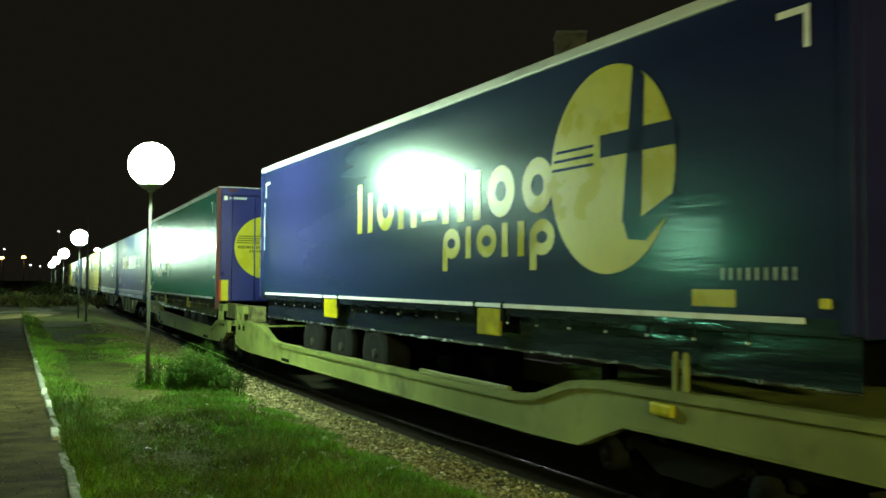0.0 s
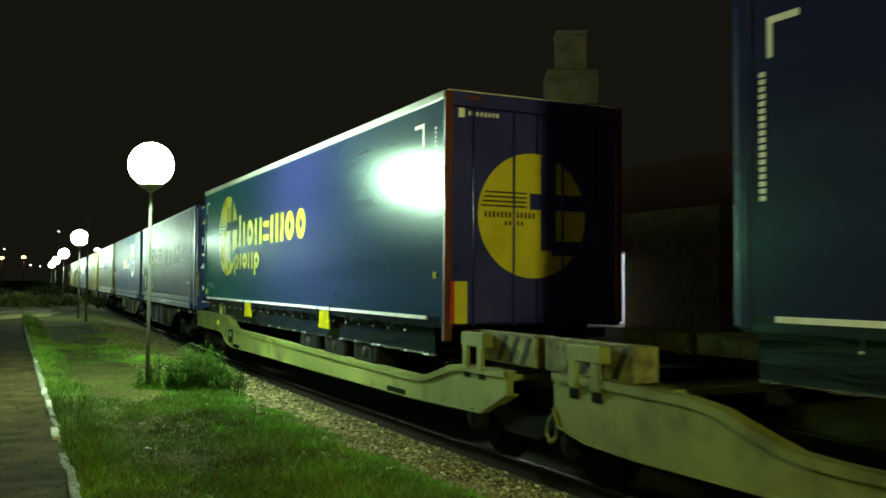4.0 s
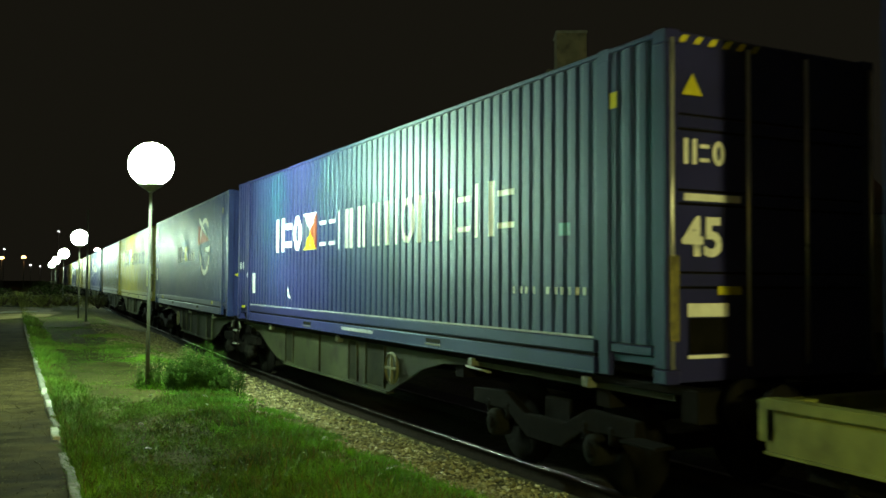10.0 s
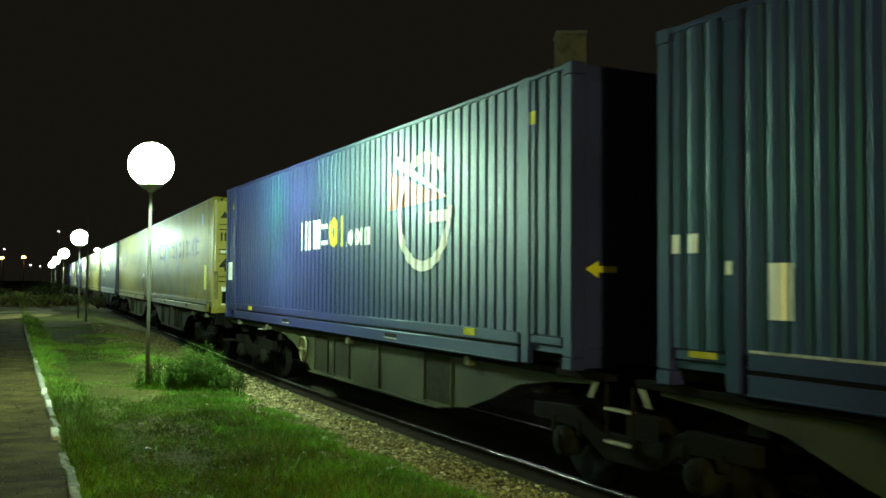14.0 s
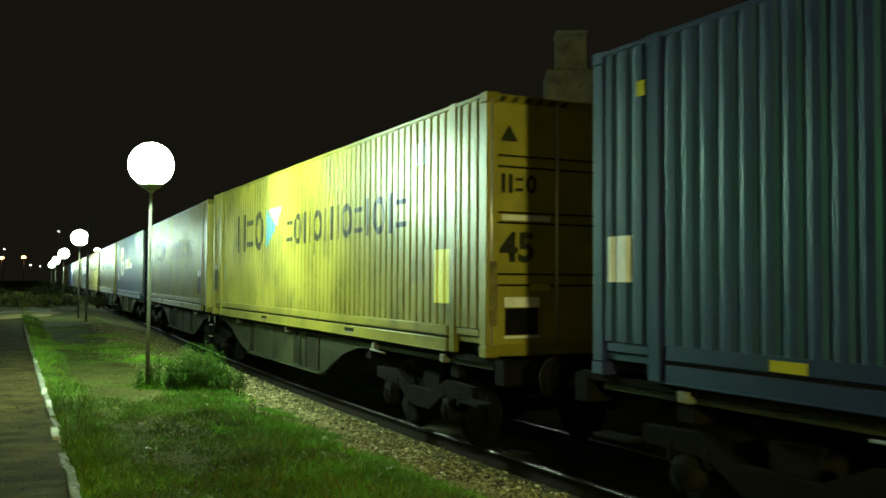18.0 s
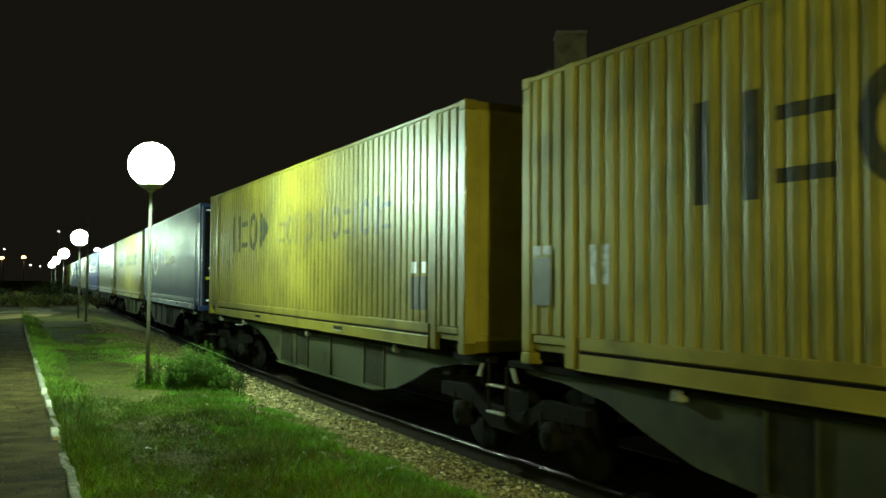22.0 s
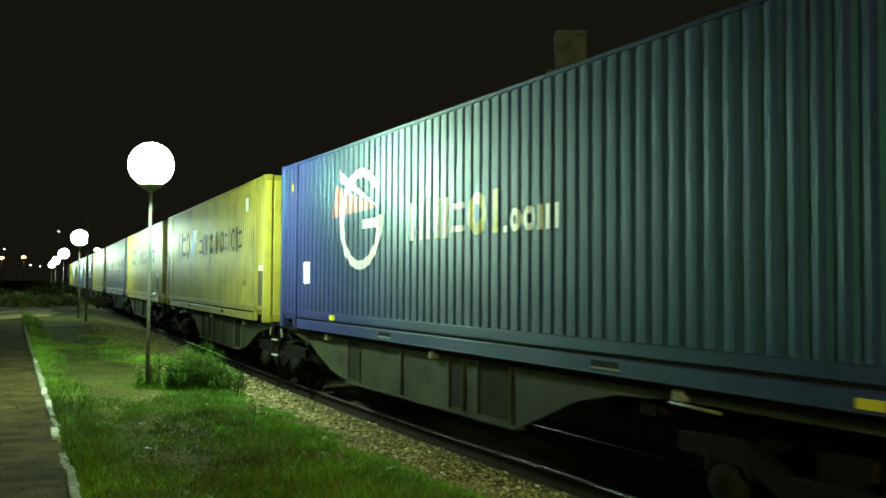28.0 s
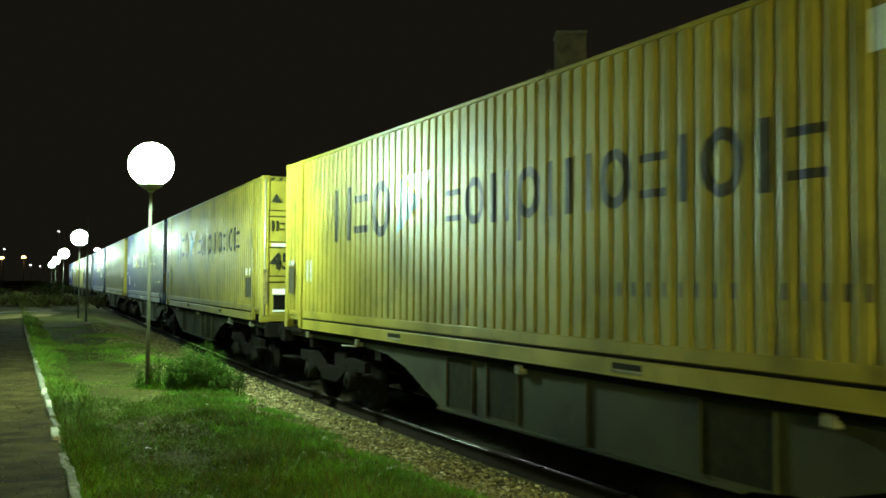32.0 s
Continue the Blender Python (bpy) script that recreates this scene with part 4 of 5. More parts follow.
        for y in ((L - 0.35,) if doors_lead else (0.2,)):
            P("side_marker", box(sx * 1.262, sx * 1.277, y, y + 0.09, base + 0.09, base + 0.16, 0.01), M["yprint"], label="yellow side marker")
    P("roof", box(-1.22, 1.22, 0.05 + o, L - 0.05, top - 0.035, top), M["white"])
    P("floor", box(-1.12, 1.12, 0.06 + o, L - 0.06, base - 0.08, base + 0.02), M["dark"])
    bulk_y = L - 0.06 if doors_lead else 0.0
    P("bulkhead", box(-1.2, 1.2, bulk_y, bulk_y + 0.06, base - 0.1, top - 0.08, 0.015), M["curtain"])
    door_y = o if doors_lead else L - 0.05
    frame_paint = M["red"] if doors_lead else M["door"]
    fr = P("door_frame", box(-1.275, -1.17, door_y - 0.01, door_y + 0.07, base - (0.25 if doors_lead else 0.06), top - 0.02, 0.012), frame_paint)
    part("door_frame_side", box(1.17, 1.275, door_y - 0.01, door_y + 0.07, base - 0.06, top - 0.02, 0.012), frame_paint, fr)
    part("door_header", box(-1.17, 1.17, door_y - 0.01, door_y + 0.07, top - 0.2, top - 0.02, 0.012), M["door"], fr)
    for s in (-1, 1):
        d = P("rear_door", box(s * 0.01, s * 1.165, door_y + 0.005, door_y + 0.045, base - 0.05, top - 0.21, 0.01), M["door"])
        for x in (0.35, 0.9):
            part("lock_rod", rod((s * x, door_y + (-0.018 if doors_lead else 0.07), base - 0.08), (s * x, door_y + (-0.018 if doors_lead else 0.07), top - 0.2), 0.016, 6), M["door"], d)
    for x in (-0.5, 0.5):
        P("chassis_beam", box(x - 0.07, x + 0.07, 0.3, L - 0.3, base - 0.45, base - 0.08), M["dark"])
    bumper_y = 0.15 + o if doors_lead else L - 0.25
    P("bumper", box(-1.15, 1.15, bumper_y, bumper_y + 0.1, base - 0.62, base - 0.5, 0.02), M["dark"])
    for y in wheels:
        P("axle", rod((-1.0, y, 0.94), (1.0, y, 0.94), 0.07, 10), M["dark"])
        for sx in (-1, 1):
            ty = P("tyre", lathe([(0.30, sx * 0.770), (0.46, sx * 0.760), (0.505, sx * 0.790), (0.51, sx * 0.860), (0.51, sx * 1.040), (0.495, sx * 1.090), (0.44, sx * 1.120), (0.30, sx * 1.110)], "X", 28, (0, y, 0.94)), M["rubber"])
            part("rim", lathe([(0.30, sx * 1.030), (0.30, sx * 1.115), (0.275, sx * 1.115), (0.26, sx * 1.040), (0.14, sx * 1.030)], "X", 24, (0, y, 0.94)), M["rim"], ty, "dirty wheel rim")
            part("hub", lathe([(0.10, sx * 1.020), (0.085, sx * 1.090), (0.07, sx * 1.130), (0.04, sx * 1.140)], "X", 14, (0, y, 0.94)), M["rim_hub"], ty, "dirty wheel hub")
    leg = 3.2 if not doors_lead else L - 3.2
    for sx in (-1, 1):
        lg = P("landing_leg", box(sx * 0.62, sx * 0.74, leg, leg + 0.12, 0.75, base - 0.2, 0.01), M["dark"])
        part("foot", box(sx * 0.55, sx * 0.8, leg - 0.08, leg + 0.2, 0.70, 0.75, 0.01), M["dark"], lg)
    if doors_lead:
        bm = bmesh.new()
        flat_disc(bm, -0.84, 0.70, 2.02, 3.55, 48)
        disc = P("round_logo", turned_to_end(bm, door_y - 0.001), M["yprint"], label="large yellow disc with a dark stroke")
        bm = bmesh.new()
        flat_rect(bm, 0.04, 0.26, 2.36, 3.53)
        flat_rect(bm, -0.12, 0.70, 2.86, 3.06)
        flat_rect(bm, 0.20, 0.66, 2.30, 2.48)
        part("logo_stroke", turned_to_end(bm, door_y - 0.006), M["door"], disc)
        bm = bmesh.new()
        for k in range(4):
            flat_rect(bm, -0.8 + 0.02 * k, -0.16, 2.88 + 0.055 * k, 2.90 + 0.055 * k)
        part("line_print", turned_to_end(bm, door_y - 0.004), M["black"], disc)
        bm = bmesh.new()
        bars(bm, -0.76, -0.04, 2.75, 2.82, "iiiiiiiiiiiii", 0.03)
        bars(bm, -0.48, -0.20, 2.66, 2.71, "iiiii", 0.03)
        tagged(part("small_lettering", turned_to_end(bm, door_y - 0.006), M["black"], disc), kind="stuff")
        bm = bmesh.new()
        flat_rect(bm, -1.10, -1.02, top - 0.33, top - 0.22)
        bars(bm, -0.98, -0.55, top - 0.30, top - 0.25, "iiiiiiii", 0.03)
        P("maker_plate", turned_to_end(bm, door_y - 0.001), M["white"])
        rf = P("rear_reflector", box(-1.15, -0.98, door_y - 0.02, door_y - 0.002, base - 0.05, base + 0.45, 0.006), M["yprint"], label="yellow reflector plate with a red edge")
        part("reflector_edge", box(-1.20, -1.15, door_y - 0.02, door_y - 0.002, base - 0.05, base + 0.45, 0.006), M["red_plate"], rf)
        for x in (-1.0, 0.7):
            P("tail_lamp", box(x, x + 0.3, door_y - 0.03, door_y + 0.02, base - 0.24, base - 0.12, 0.01), M["red"], label="red tail lamp")
            P("roof_lamp", box(x, x + 0.2, door_y - 0.025, door_y - 0.011, top - 0.12, top - 0.06, 0.008), M["red"], label="red lamp")
        P("side_marker", box(-1.285, -1.272, -0.02, 0.05, 2.01, 2.09, 0.006), M["yprint"], label="yellow side marker")
    marks(root)
    return root


def side_print(root, draw, m, label="", name="lettering", out=0.0):
    return shape_part(root, name, draw, m, False, -1.2645, label, 0.003 + 0.6 * out)


def oval_logo(root, y0, y1, z0, z1):
    side_print(root, lambda b: flat_disc(b, y0, y1, z0, z1, 56), M["yprint"], "large yellow oval with a dark stroke", "oval_logo")
    m, w = y0 + 0.31 * (y1 - y0), 0.13 * (y1 - y0)
    h = z1 - z0
    def stroke(b):
        flat_poly(b, [(m + w * 0.55, z0 + 0.24 * h), (m - w * 0.55, z0 + 0.24 * h), (m - w * 0.75, z1 - 0.10 * h), (m - w * 0.1, z1 - 0.02 * h)])
        flat_rect(b, y0 - 0.01, m + w * 1.9, z0 + 0.56 * h, z0 + 0.67 * h)
        flat_poly(b, [(m + w * 0.55, z0 + 0.26 * h), (m + w * 0.2, z0 + 0.16 * h), (m - w * 0.8, z0 + 0.15 * h), (y0 - 0.01, z0 + 0.30 * h), (y0 - 0.01, z0 + 0.36 * h), (m - w * 0.6, z0 + 0.26 * h)])
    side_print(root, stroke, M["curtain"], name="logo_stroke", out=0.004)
    def lines(b):
        for k in range(3):
            flat_rect(b, m + w * 2.3, y1 - 0.03 - 0.03 * k, z0 + (0.53 + 0.045 * k) * h, z0 + (0.545 + 0.045 * k) * h)
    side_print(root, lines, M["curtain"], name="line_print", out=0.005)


def corner_marks(root, L, top):
    for a, s in ((0.35, 1), (L - 0.30, -1)):
        side_print(root, lambda b: (flat_rect(b, *sorted((a, a + s * 0.05)), top - 0.62, top - 0.34), flat_rect(b, *sorted((a, a + s * 0.28)), top - 0.38, top - 0.33)),
                   M["white"], name="corner_mark")


def marks_trailer_a(root):
    side_print(root, lambda b: bars(b, 8.55, 3.3, 2.66, 3.22, "liohbmoo", 0.17), M["yprint"])
    side_print(root, lambda b: bars(b, 5.75, 3.3, 2.24, 2.60, "piohp", 0.12), M["yprint"])
    oval_logo(root, 1.66, 3.42, 2.05, 3.90)
    corner_marks(root, 13.5, 4.19)
    side_print(root, lambda b: bars(b, 1.2, 0.45, 2.0, 2.09, "iiiiiiiii", 0.03), M["stencil"], name="small_lettering_row")
    side_print(root, lambda b: flat_rect(b, 1.03, 1.48, 1.80, 1.93), M["yprint"], name="yellow_label")
    side_print(root, lambda b: [flat_rect(b, 13.22, 13.275, 2.56 + 0.052 * k, 2.595 + 0.052 * k) for k in range(18)], M["white"], name="upright_lettering")


def marks_trailer_b(root):
    oval_logo(root, 10.16, 12.0, 2.08, 3.90)
    side_print(root, lambda b: bars(b, 10.1, 5.1, 2.70, 3.24, "liohbmoo", 0.17), M["yprint"])
    side_print(root, lambda b: bars(b, 10.45, 8.2, 2.22, 2.56, "piohp", 0.12), M["yprint"])
    corner_marks(root, 13.72, 4.25)
    side_print(root, lambda b: bars(b, 13.3, 12.5, 1.80, 1.90, "iiiiiiiii", 0.03), M["stencil"], name="small_lettering_row")
    side_print(root, lambda b: flat_rect(b, 13.2, 13.5, 1.64, 1.76), M["yprint"], name="yellow_label")
    side_print(root, lambda b: [flat_rect(b, 0.0, 0.05, 3.14 + 0.055 * k, 3.172 + 0.055 * k) for k in range(13)] + [flat_rect(b, -0.02, 0.09, 2.93, 3.09)], M["stencil"], name="upright_lettering")


# ---- the train: leading ends, metres along the track at the start ----
turning_all = []
moving = []                                  # (thing, leading end, pivots)
trailer_a = road_trailer(13.5, False, 1.72, 4.19, ((9.24, 9.82), (4.36, 4.86)), (10.8, 9.44, 8.1), marks_trailer_a,
                         "navy curtain-sided road trailer with yellow lettering, on a pocket wagon")
moving.append((trailer_a, 3.76, 1.9, 11.8))
trailer_b = road_trailer(13.72, True, 1.53, 4.25, ((8.82, 9.40), (3.87, 4.38)), (2.7, 4.05, 5.4), marks_trailer_b,
                         "navy curtain-sided road trailer with red rear frame, doors leading")
moving.append((trailer_b, 21.9, 1.9, 11.8))
moving.append((pocket_wagon(True, -1.0, 15.85, turning_all), 3.70, 1.8, 15.85))
moving.append((pocket_wagon(False, -2.32, 14.64, turning_all), 21.91, -2.36, 12.95))

blue_ferry = freight_container(M["blue"], "blue corrugated freight container with white lettering, on a wagon", marks_ferry, "bars")
blue_unit = freight_container(M["blue2"], "teal-blue corrugated freight container with a white round logo", partial(marks_unit, flip=False), "plain")
# its end wall is coloured near-black, as shadowed by the next container
blue_unit_b = freight_container(M["blue2"], "teal-blue corrugated freight container, white logo at its tail end", partial(marks_unit, flip=True), "shaded")
yellow_a = freight_container(M["yellow"], "yellow corrugated freight container with dark lettering and bright patch", partial(marks_yellow, kind=0), "bars")
yellow_b = freight_container(M["yellow_old"], "dull weathered yellow freight container with a dark patch", partial(marks_yellow, kind=1), "plain")
yellow_c = freight_container(M["yellow"], "yellow corrugated freight container with dark patch and small lettering", partial(marks_yellow, kind=2), "plain")
yellow_d = freight_container(M["yellow"], "faded yellow corrugated freight container, numbered leading end", partial(marks_yellow, kind=3), "bars")
ORDER = [(blue_ferry, 37.51), (blue_unit, 52.32), (yellow_a, 67.80), (yellow_b, 82.59), (blue_unit_b, 98.08), (yellow_c, 112.88), (yellow_d, 128.20), (None, 143.0),
         (None, 158.5), (None, 173.3), (None, 188.8), (None, 203.6), (None, 219.1), (None, 233.9)]
REPEAT = [blue_ferry, yellow_b, blue_unit, blue_unit_b, yellow_a, yellow_c, blue_unit]
wheel_halves = [container_wagon(lead, turning_all, True) for lead in (True, False)]
plain_halves = [container_wagon(lead, turning_all, False) for lead in (True, False)]
k = 0
for i, (c, s) in enumerate(ORDER):
    if c is None:
        c = copy_thing(REPEAT[k], Matrix())
        k += 1
    moving.append((c, s, 1.9, 11.8))
    w = (wheel_halves if i < 2 else plain_halves)[i % 2]
    if i > 3:
        w = copy_thing(w, Matrix())
        if i < 7:
            turning_all.append((w, [o for o in w.children_recursive if o.name.startswith("wheelset")]))
    moving.append((w, s, 1.95, 14.25) if i % 2 == 0 else (w, s, -0.54, 11.75))


# ---- ground ----
GROUND_Z = 0.22
PROFILE = [(-900, 0.2), (-300, 0.2), (-100, 0.2), (-40, 0.2), (-20, 0.2), (-12, GROUND_Z), (-9, GROUND_Z), (-7, GROUND_Z), (-6, GROUND_Z), (-5.2, GROUND_Z), (-4.6, GROUND_Z), (-4.0, GROUND_Z), (-3.5, GROUND_Z),
           (-3.0, 0.21), (-2.7, 0.19), (-2.4, 0.13), (-2.1, 0.04), (-1.8, -0.03), (-1.5, -0.08), (-1.1, -0.125), (-0.85, -0.155), (0, -0.16), (1.1, -0.16), (1.8, -0.14), (2.6, -0.10), (4, 0.0),
           (7, 0.1), (12, 0.15), (20, 0.2), (60, 0.2), (200, 0.2), (900, 0.2)]
SLICES = [-300, -120, -60, -30, -15, -8] + [-5 + 0.5 * i for i in range(121)] + [57, 60, 64, 70, 78, 88, 100, 120, 150, 200, 280, 400, 600, 900]


def ground_z(u, s):
    for (a, p), (b, q) in zip(PROFILE, PROFILE[1:]):
        if a <= u <= b:
            z = p + (q - p) * (u - a) / (b - a)
            break
    else:
        z = 0.2
    k = 1.0 if -6 < u < -1.2 else 0.4
    return z + k * (0.035 * noise.noise((u * 0.9, s * 0.9, 1.7)) + 0.012 * noise.noise((u * 3.1, s * 3.1, 5.7))) * (1 if abs(u) > 1.2 else 0.3)


def make_ground():
    co, faces, mats = [], [], []
    n = len(PROFILE)
    for s in SLICES:
        for u, _ in PROFILE:
            p = on_track(min(max(s, -300), 900), u)
            co.append((p.x, p.y, ground_z(u, s)))
    for j in range(len(SLICES) - 1):
        for i in range(n - 1):
            faces.append((j * n + i, j * n + i + 1, (j + 1) * n + i + 1, (j + 1) * n + i))
            mid = (PROFILE[i][0] + PROFILE[i + 1][0]) / 2
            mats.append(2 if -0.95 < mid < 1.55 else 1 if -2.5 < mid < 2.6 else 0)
    me = arrays_mesh("ground", co, faces)
    me.materials.append(M["soil"])
    me.materials.append(M["ballast"])
    me.materials.append(M["oily"])
    me.polygons.foreach_set("material_index", mats)
    for p in me.polygons:
        p.use_smooth = True
    return tagged(new("ground", me), "dark grassy ground with a ballasted track bed", "ground", kind="structure")


make_ground()


def kerb_x(y):
    return 0.49 + 0.04 * y


def make_pavement():
    bm = bmesh.new()
    ys = [-25 + 0.8 * i for i in range(34)] + [2.2 + 0.12 * i for i in range(160)] + [21.4 + 0.8 * i for i in range(23)]
    xs = [-5.95, -5, -4, -3, -2, -1.4, -1.0, -0.7, -0.45, -0.25, -0.1, 0.0]
    rows = []
    for y in ys:
        rows.append([bm.verts.new(((kerb_x(y) + x * (1 + (kerb_x(y)) / 6 if x < -5.9 else 1)) if x > -5.9 else -5.95, y,
                                   GROUND_Z + 0.03 + 0.012 * noise.noise((x * 1.5, y * 1.5, 2)) + 0.020 * noise.noise((x * 0.5, y * 2.6, 6)) + 0.012 * noise.noise((x * 1.3, y * 5.5, 3)) + 0.006 * noise.noise((x * 6, y * 6, 9)))) for x in xs])
    for p, q in zip(rows, rows[1:]):
        for i in range(len(xs) - 1):
            bm.faces.new((p[i], p[i + 1], q[i + 1], q[i])).smooth = True
    ob = part("pavement", bm, M["path"])
    tagged(ob, "worn dark asphalt platform path", "path", kind="structure")
    # edge stones, whitewashed and uneven
    kerb = new("kerb")
    tagged(kerb, "uneven whitewashed stone kerb beside the path", "kerb", kind="structure")
    rng = random.Random(4)
    stones = []
    for v in range(5):
        b = box(-0.042, 0.042, -0.40, 0.40, -0.12, 0.09, 0.022, 2)
        bmesh.ops.subdivide_edges(b, edges=[e for e in b.edges if e.calc_length() > 0.5], cuts=6)
        for w in b.verts:
            w.co += Vector([0.016 * noise.noise(w.co * 7 + Vector((v * 7 + i * 3, 0, 0))) for i in range(3)])
        me = bpy.data.meshes.new("kerb_stone")
        b.to_mesh(me)
        b.free()
        me.materials.append(M["kerb"])
        stones.append(me)
    y = -14.2
    while y < 37:
        if rng.random() > 0.025:
            o = new("kerb_stone", rng.choice(stones))
            o.parent = kerb
            o.location = (kerb_x(y) + rng.uniform(-0.02, 0.02), y, GROUND_Z + rng.uniform(-0.055, 0.0))
            o.rotation_euler = (rng.uniform(-0.03, 0.03), rng.uniform(-0.10, 0.10), -0.04 + rng.uniform(-0.03, 0.03))
        y += 0.81


make_pavement()


def sheet(name, pts, z, m, label, cat):
    """A thin flat sheet over the ground with a ragged edge."""
    bm = bmesh.new()
    bm.faces.new([bm.verts.new((x, y, z)) for x, y in pts])
    ob = part(name, bm, m)
    return tagged(ob, label, cat, kind="structure")


_edge = []
for i in range(64):
    a = 2 * math.pi * i / 64
    k = 1 + 0.22 * noise.noise((math.cos(a) * 2.2, math.sin(a) * 2.2, 5.0)) + 0.10 * noise.noise((math.cos(a) * 7, math.sin(a) * 7, 1.0))
    _edge.append((-3.5 + 8.2 * k * math.cos(a), 53 + 12.5 * k * math.sin(a)))
sheet("sand_path", _edge, GROUND_Z + 0.045, M["sand"], "pale trodden sandy path crossing the grass", "path")


# ---- rails ----
def make_track():
    track = new("railway_track")
    tagged(track, "railway track with worn steel rails", "track", kind="structure")
    prof = [(-0.07, -0.155), (0.07, -0.155), (0.07, -0.145), (0.012, -0.125), (0.012, -0.045), (0.036, -0.035), (0.036, -0.006), (0.028, 0.0), (-0.028, 0.0), (-0.036, -0.006), (-0.036, -0.035),
            (-0.012, -0.045), (-0.012, -0.125), (-0.07, -0.145)]
    ss = [-60, -20] + [-5 + 1.0 * i for i in range(60)] + [60, 80, 110, 150, 200, 300, 400]
    for u in (-0.7535, 0.7535):
        co, faces = [], []
        for s in ss:
            for a, z in prof:
                co.append(on_track(s, u + a, z))
        n = len(prof)
        for j in range(len(ss) - 1):
            for i in range(n):
                faces.append((j * n + i, j * n + (i + 1) % n, (j + 1) * n + (i + 1) % n, (j + 1) * n + i))
        me = arrays_mesh("rail", co, faces)
        me.materials.append(M["rust"])
        me.materials.append(M["steel"])
        me.polygons.foreach_set("material_index", [1 if k % n in (6, 7, 8) else 0 for k in range(len(faces))])
        new("rail", me).parent = track
    b = box(-1.25, 1.25, -0.13, 0.13, -0.31, -0.163, 0.02)
    me = bpy.data.meshes.new("sleeper")
    b.to_mesh(me)
    b.free()
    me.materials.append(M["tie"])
    for i in range(90):
        s = -4 + 0.6 * i
        o = new("sleeper", me)
        o.parent = track
        p = on_track(s)
        o.location = p
        o.rotation_euler = (0, 0, -math.atan((lat(s + 0.1) - lat(s - 0.1)) / 0.2))


make_track()


# ---- lamps ----
def street_lamp(glass, h=3.57):
    root = new("street_lamp")
    tagged(root, "slim galvanised lamp post with a glowing globe head", "street lamp", "lamps along the platform")
    part("pole", lathe([(0.036, -0.1), (0.034, 0.9), (0.028, 0.95), (0.026, h - 0.36)], "Z", 14), M["post"], root)
    part("collar", lathe([(0.035, h - 0.38), (0.09, h - 0.34), (0.20, h - 0.27), (0.20, h - 0.25), (0.1, h - 0.24)], "Z", 20), M["post"], root)
    bm = bmesh.new()
    bmesh.ops.create_icosphere(bm, subdivisions=3, radius=LAMP_R)
    bmesh.ops.translate(bm, verts=bm.verts[:], vec=(0, 0, h - 0.26 + LAMP_R * 0.92))
    for f in bm.faces:
        f.smooth = True
    part("globe", bm, glass, root, "glowing white globe")
    return root


LAMP_R = 0.36
lamp_a = street_lamp(M["lamp"])
lamp_a.matrix_basis = pose(LAMP_ROW[1][0], LAMP_ROW[1][1], GROUND_Z)
lamp_c = street_lamp(M["lamp_far"])
lamp_c.matrix_basis = pose(LAMP_ROW[2][0], LAMP_ROW[2][1], GROUND_Z)
lamp_d = street_lamp(M["lamp_farther"])
lamp_d.matrix_basis = pose(LAMP_ROW[3][0], LAMP_ROW[3][1], GROUND_Z)
for x, y, _ in LAMP_ROW[4:]:
    copy_thing(lamp_d, pose(x, y, GROUND_Z))
lamp_b = street_lamp(M["lamp0"])
lamp_b.matrix_basis = pose(LAMP_ROW[0][0], LAMP_ROW[0][1], GROUND_Z)

mast = new("steel_post")
tagged(mast, "thin bare steel post in the grass", "post")
part("shaft", lathe([(0.045, 0.0), (0.04, 2.2), (0.03, 2.25), (0.028, 4.55)], "Z", 10), M["post"], mast)
part("footing", lathe([(0.14, -0.05), (0.13, 0.06), (0.06, 0.08)], "Z", 10), M["concrete"], mast)
mast.matrix_basis = pose(4.22, 38.0, GROUND_Z)


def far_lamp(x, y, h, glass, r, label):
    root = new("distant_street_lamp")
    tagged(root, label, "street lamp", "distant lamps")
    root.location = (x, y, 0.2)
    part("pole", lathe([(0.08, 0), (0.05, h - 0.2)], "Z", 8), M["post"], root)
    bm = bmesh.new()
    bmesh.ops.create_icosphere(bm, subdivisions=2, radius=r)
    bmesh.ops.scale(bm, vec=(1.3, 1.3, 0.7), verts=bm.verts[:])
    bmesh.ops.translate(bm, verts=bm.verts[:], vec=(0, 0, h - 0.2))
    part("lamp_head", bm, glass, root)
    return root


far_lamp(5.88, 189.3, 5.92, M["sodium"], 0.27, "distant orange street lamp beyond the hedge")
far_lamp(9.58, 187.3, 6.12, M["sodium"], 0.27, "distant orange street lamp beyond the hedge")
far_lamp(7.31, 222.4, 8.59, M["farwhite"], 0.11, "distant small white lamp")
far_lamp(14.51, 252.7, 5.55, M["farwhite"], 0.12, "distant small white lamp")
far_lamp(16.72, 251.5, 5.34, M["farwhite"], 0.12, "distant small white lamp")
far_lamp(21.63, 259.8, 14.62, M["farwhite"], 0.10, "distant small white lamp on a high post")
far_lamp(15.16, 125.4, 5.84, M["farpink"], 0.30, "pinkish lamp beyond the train")

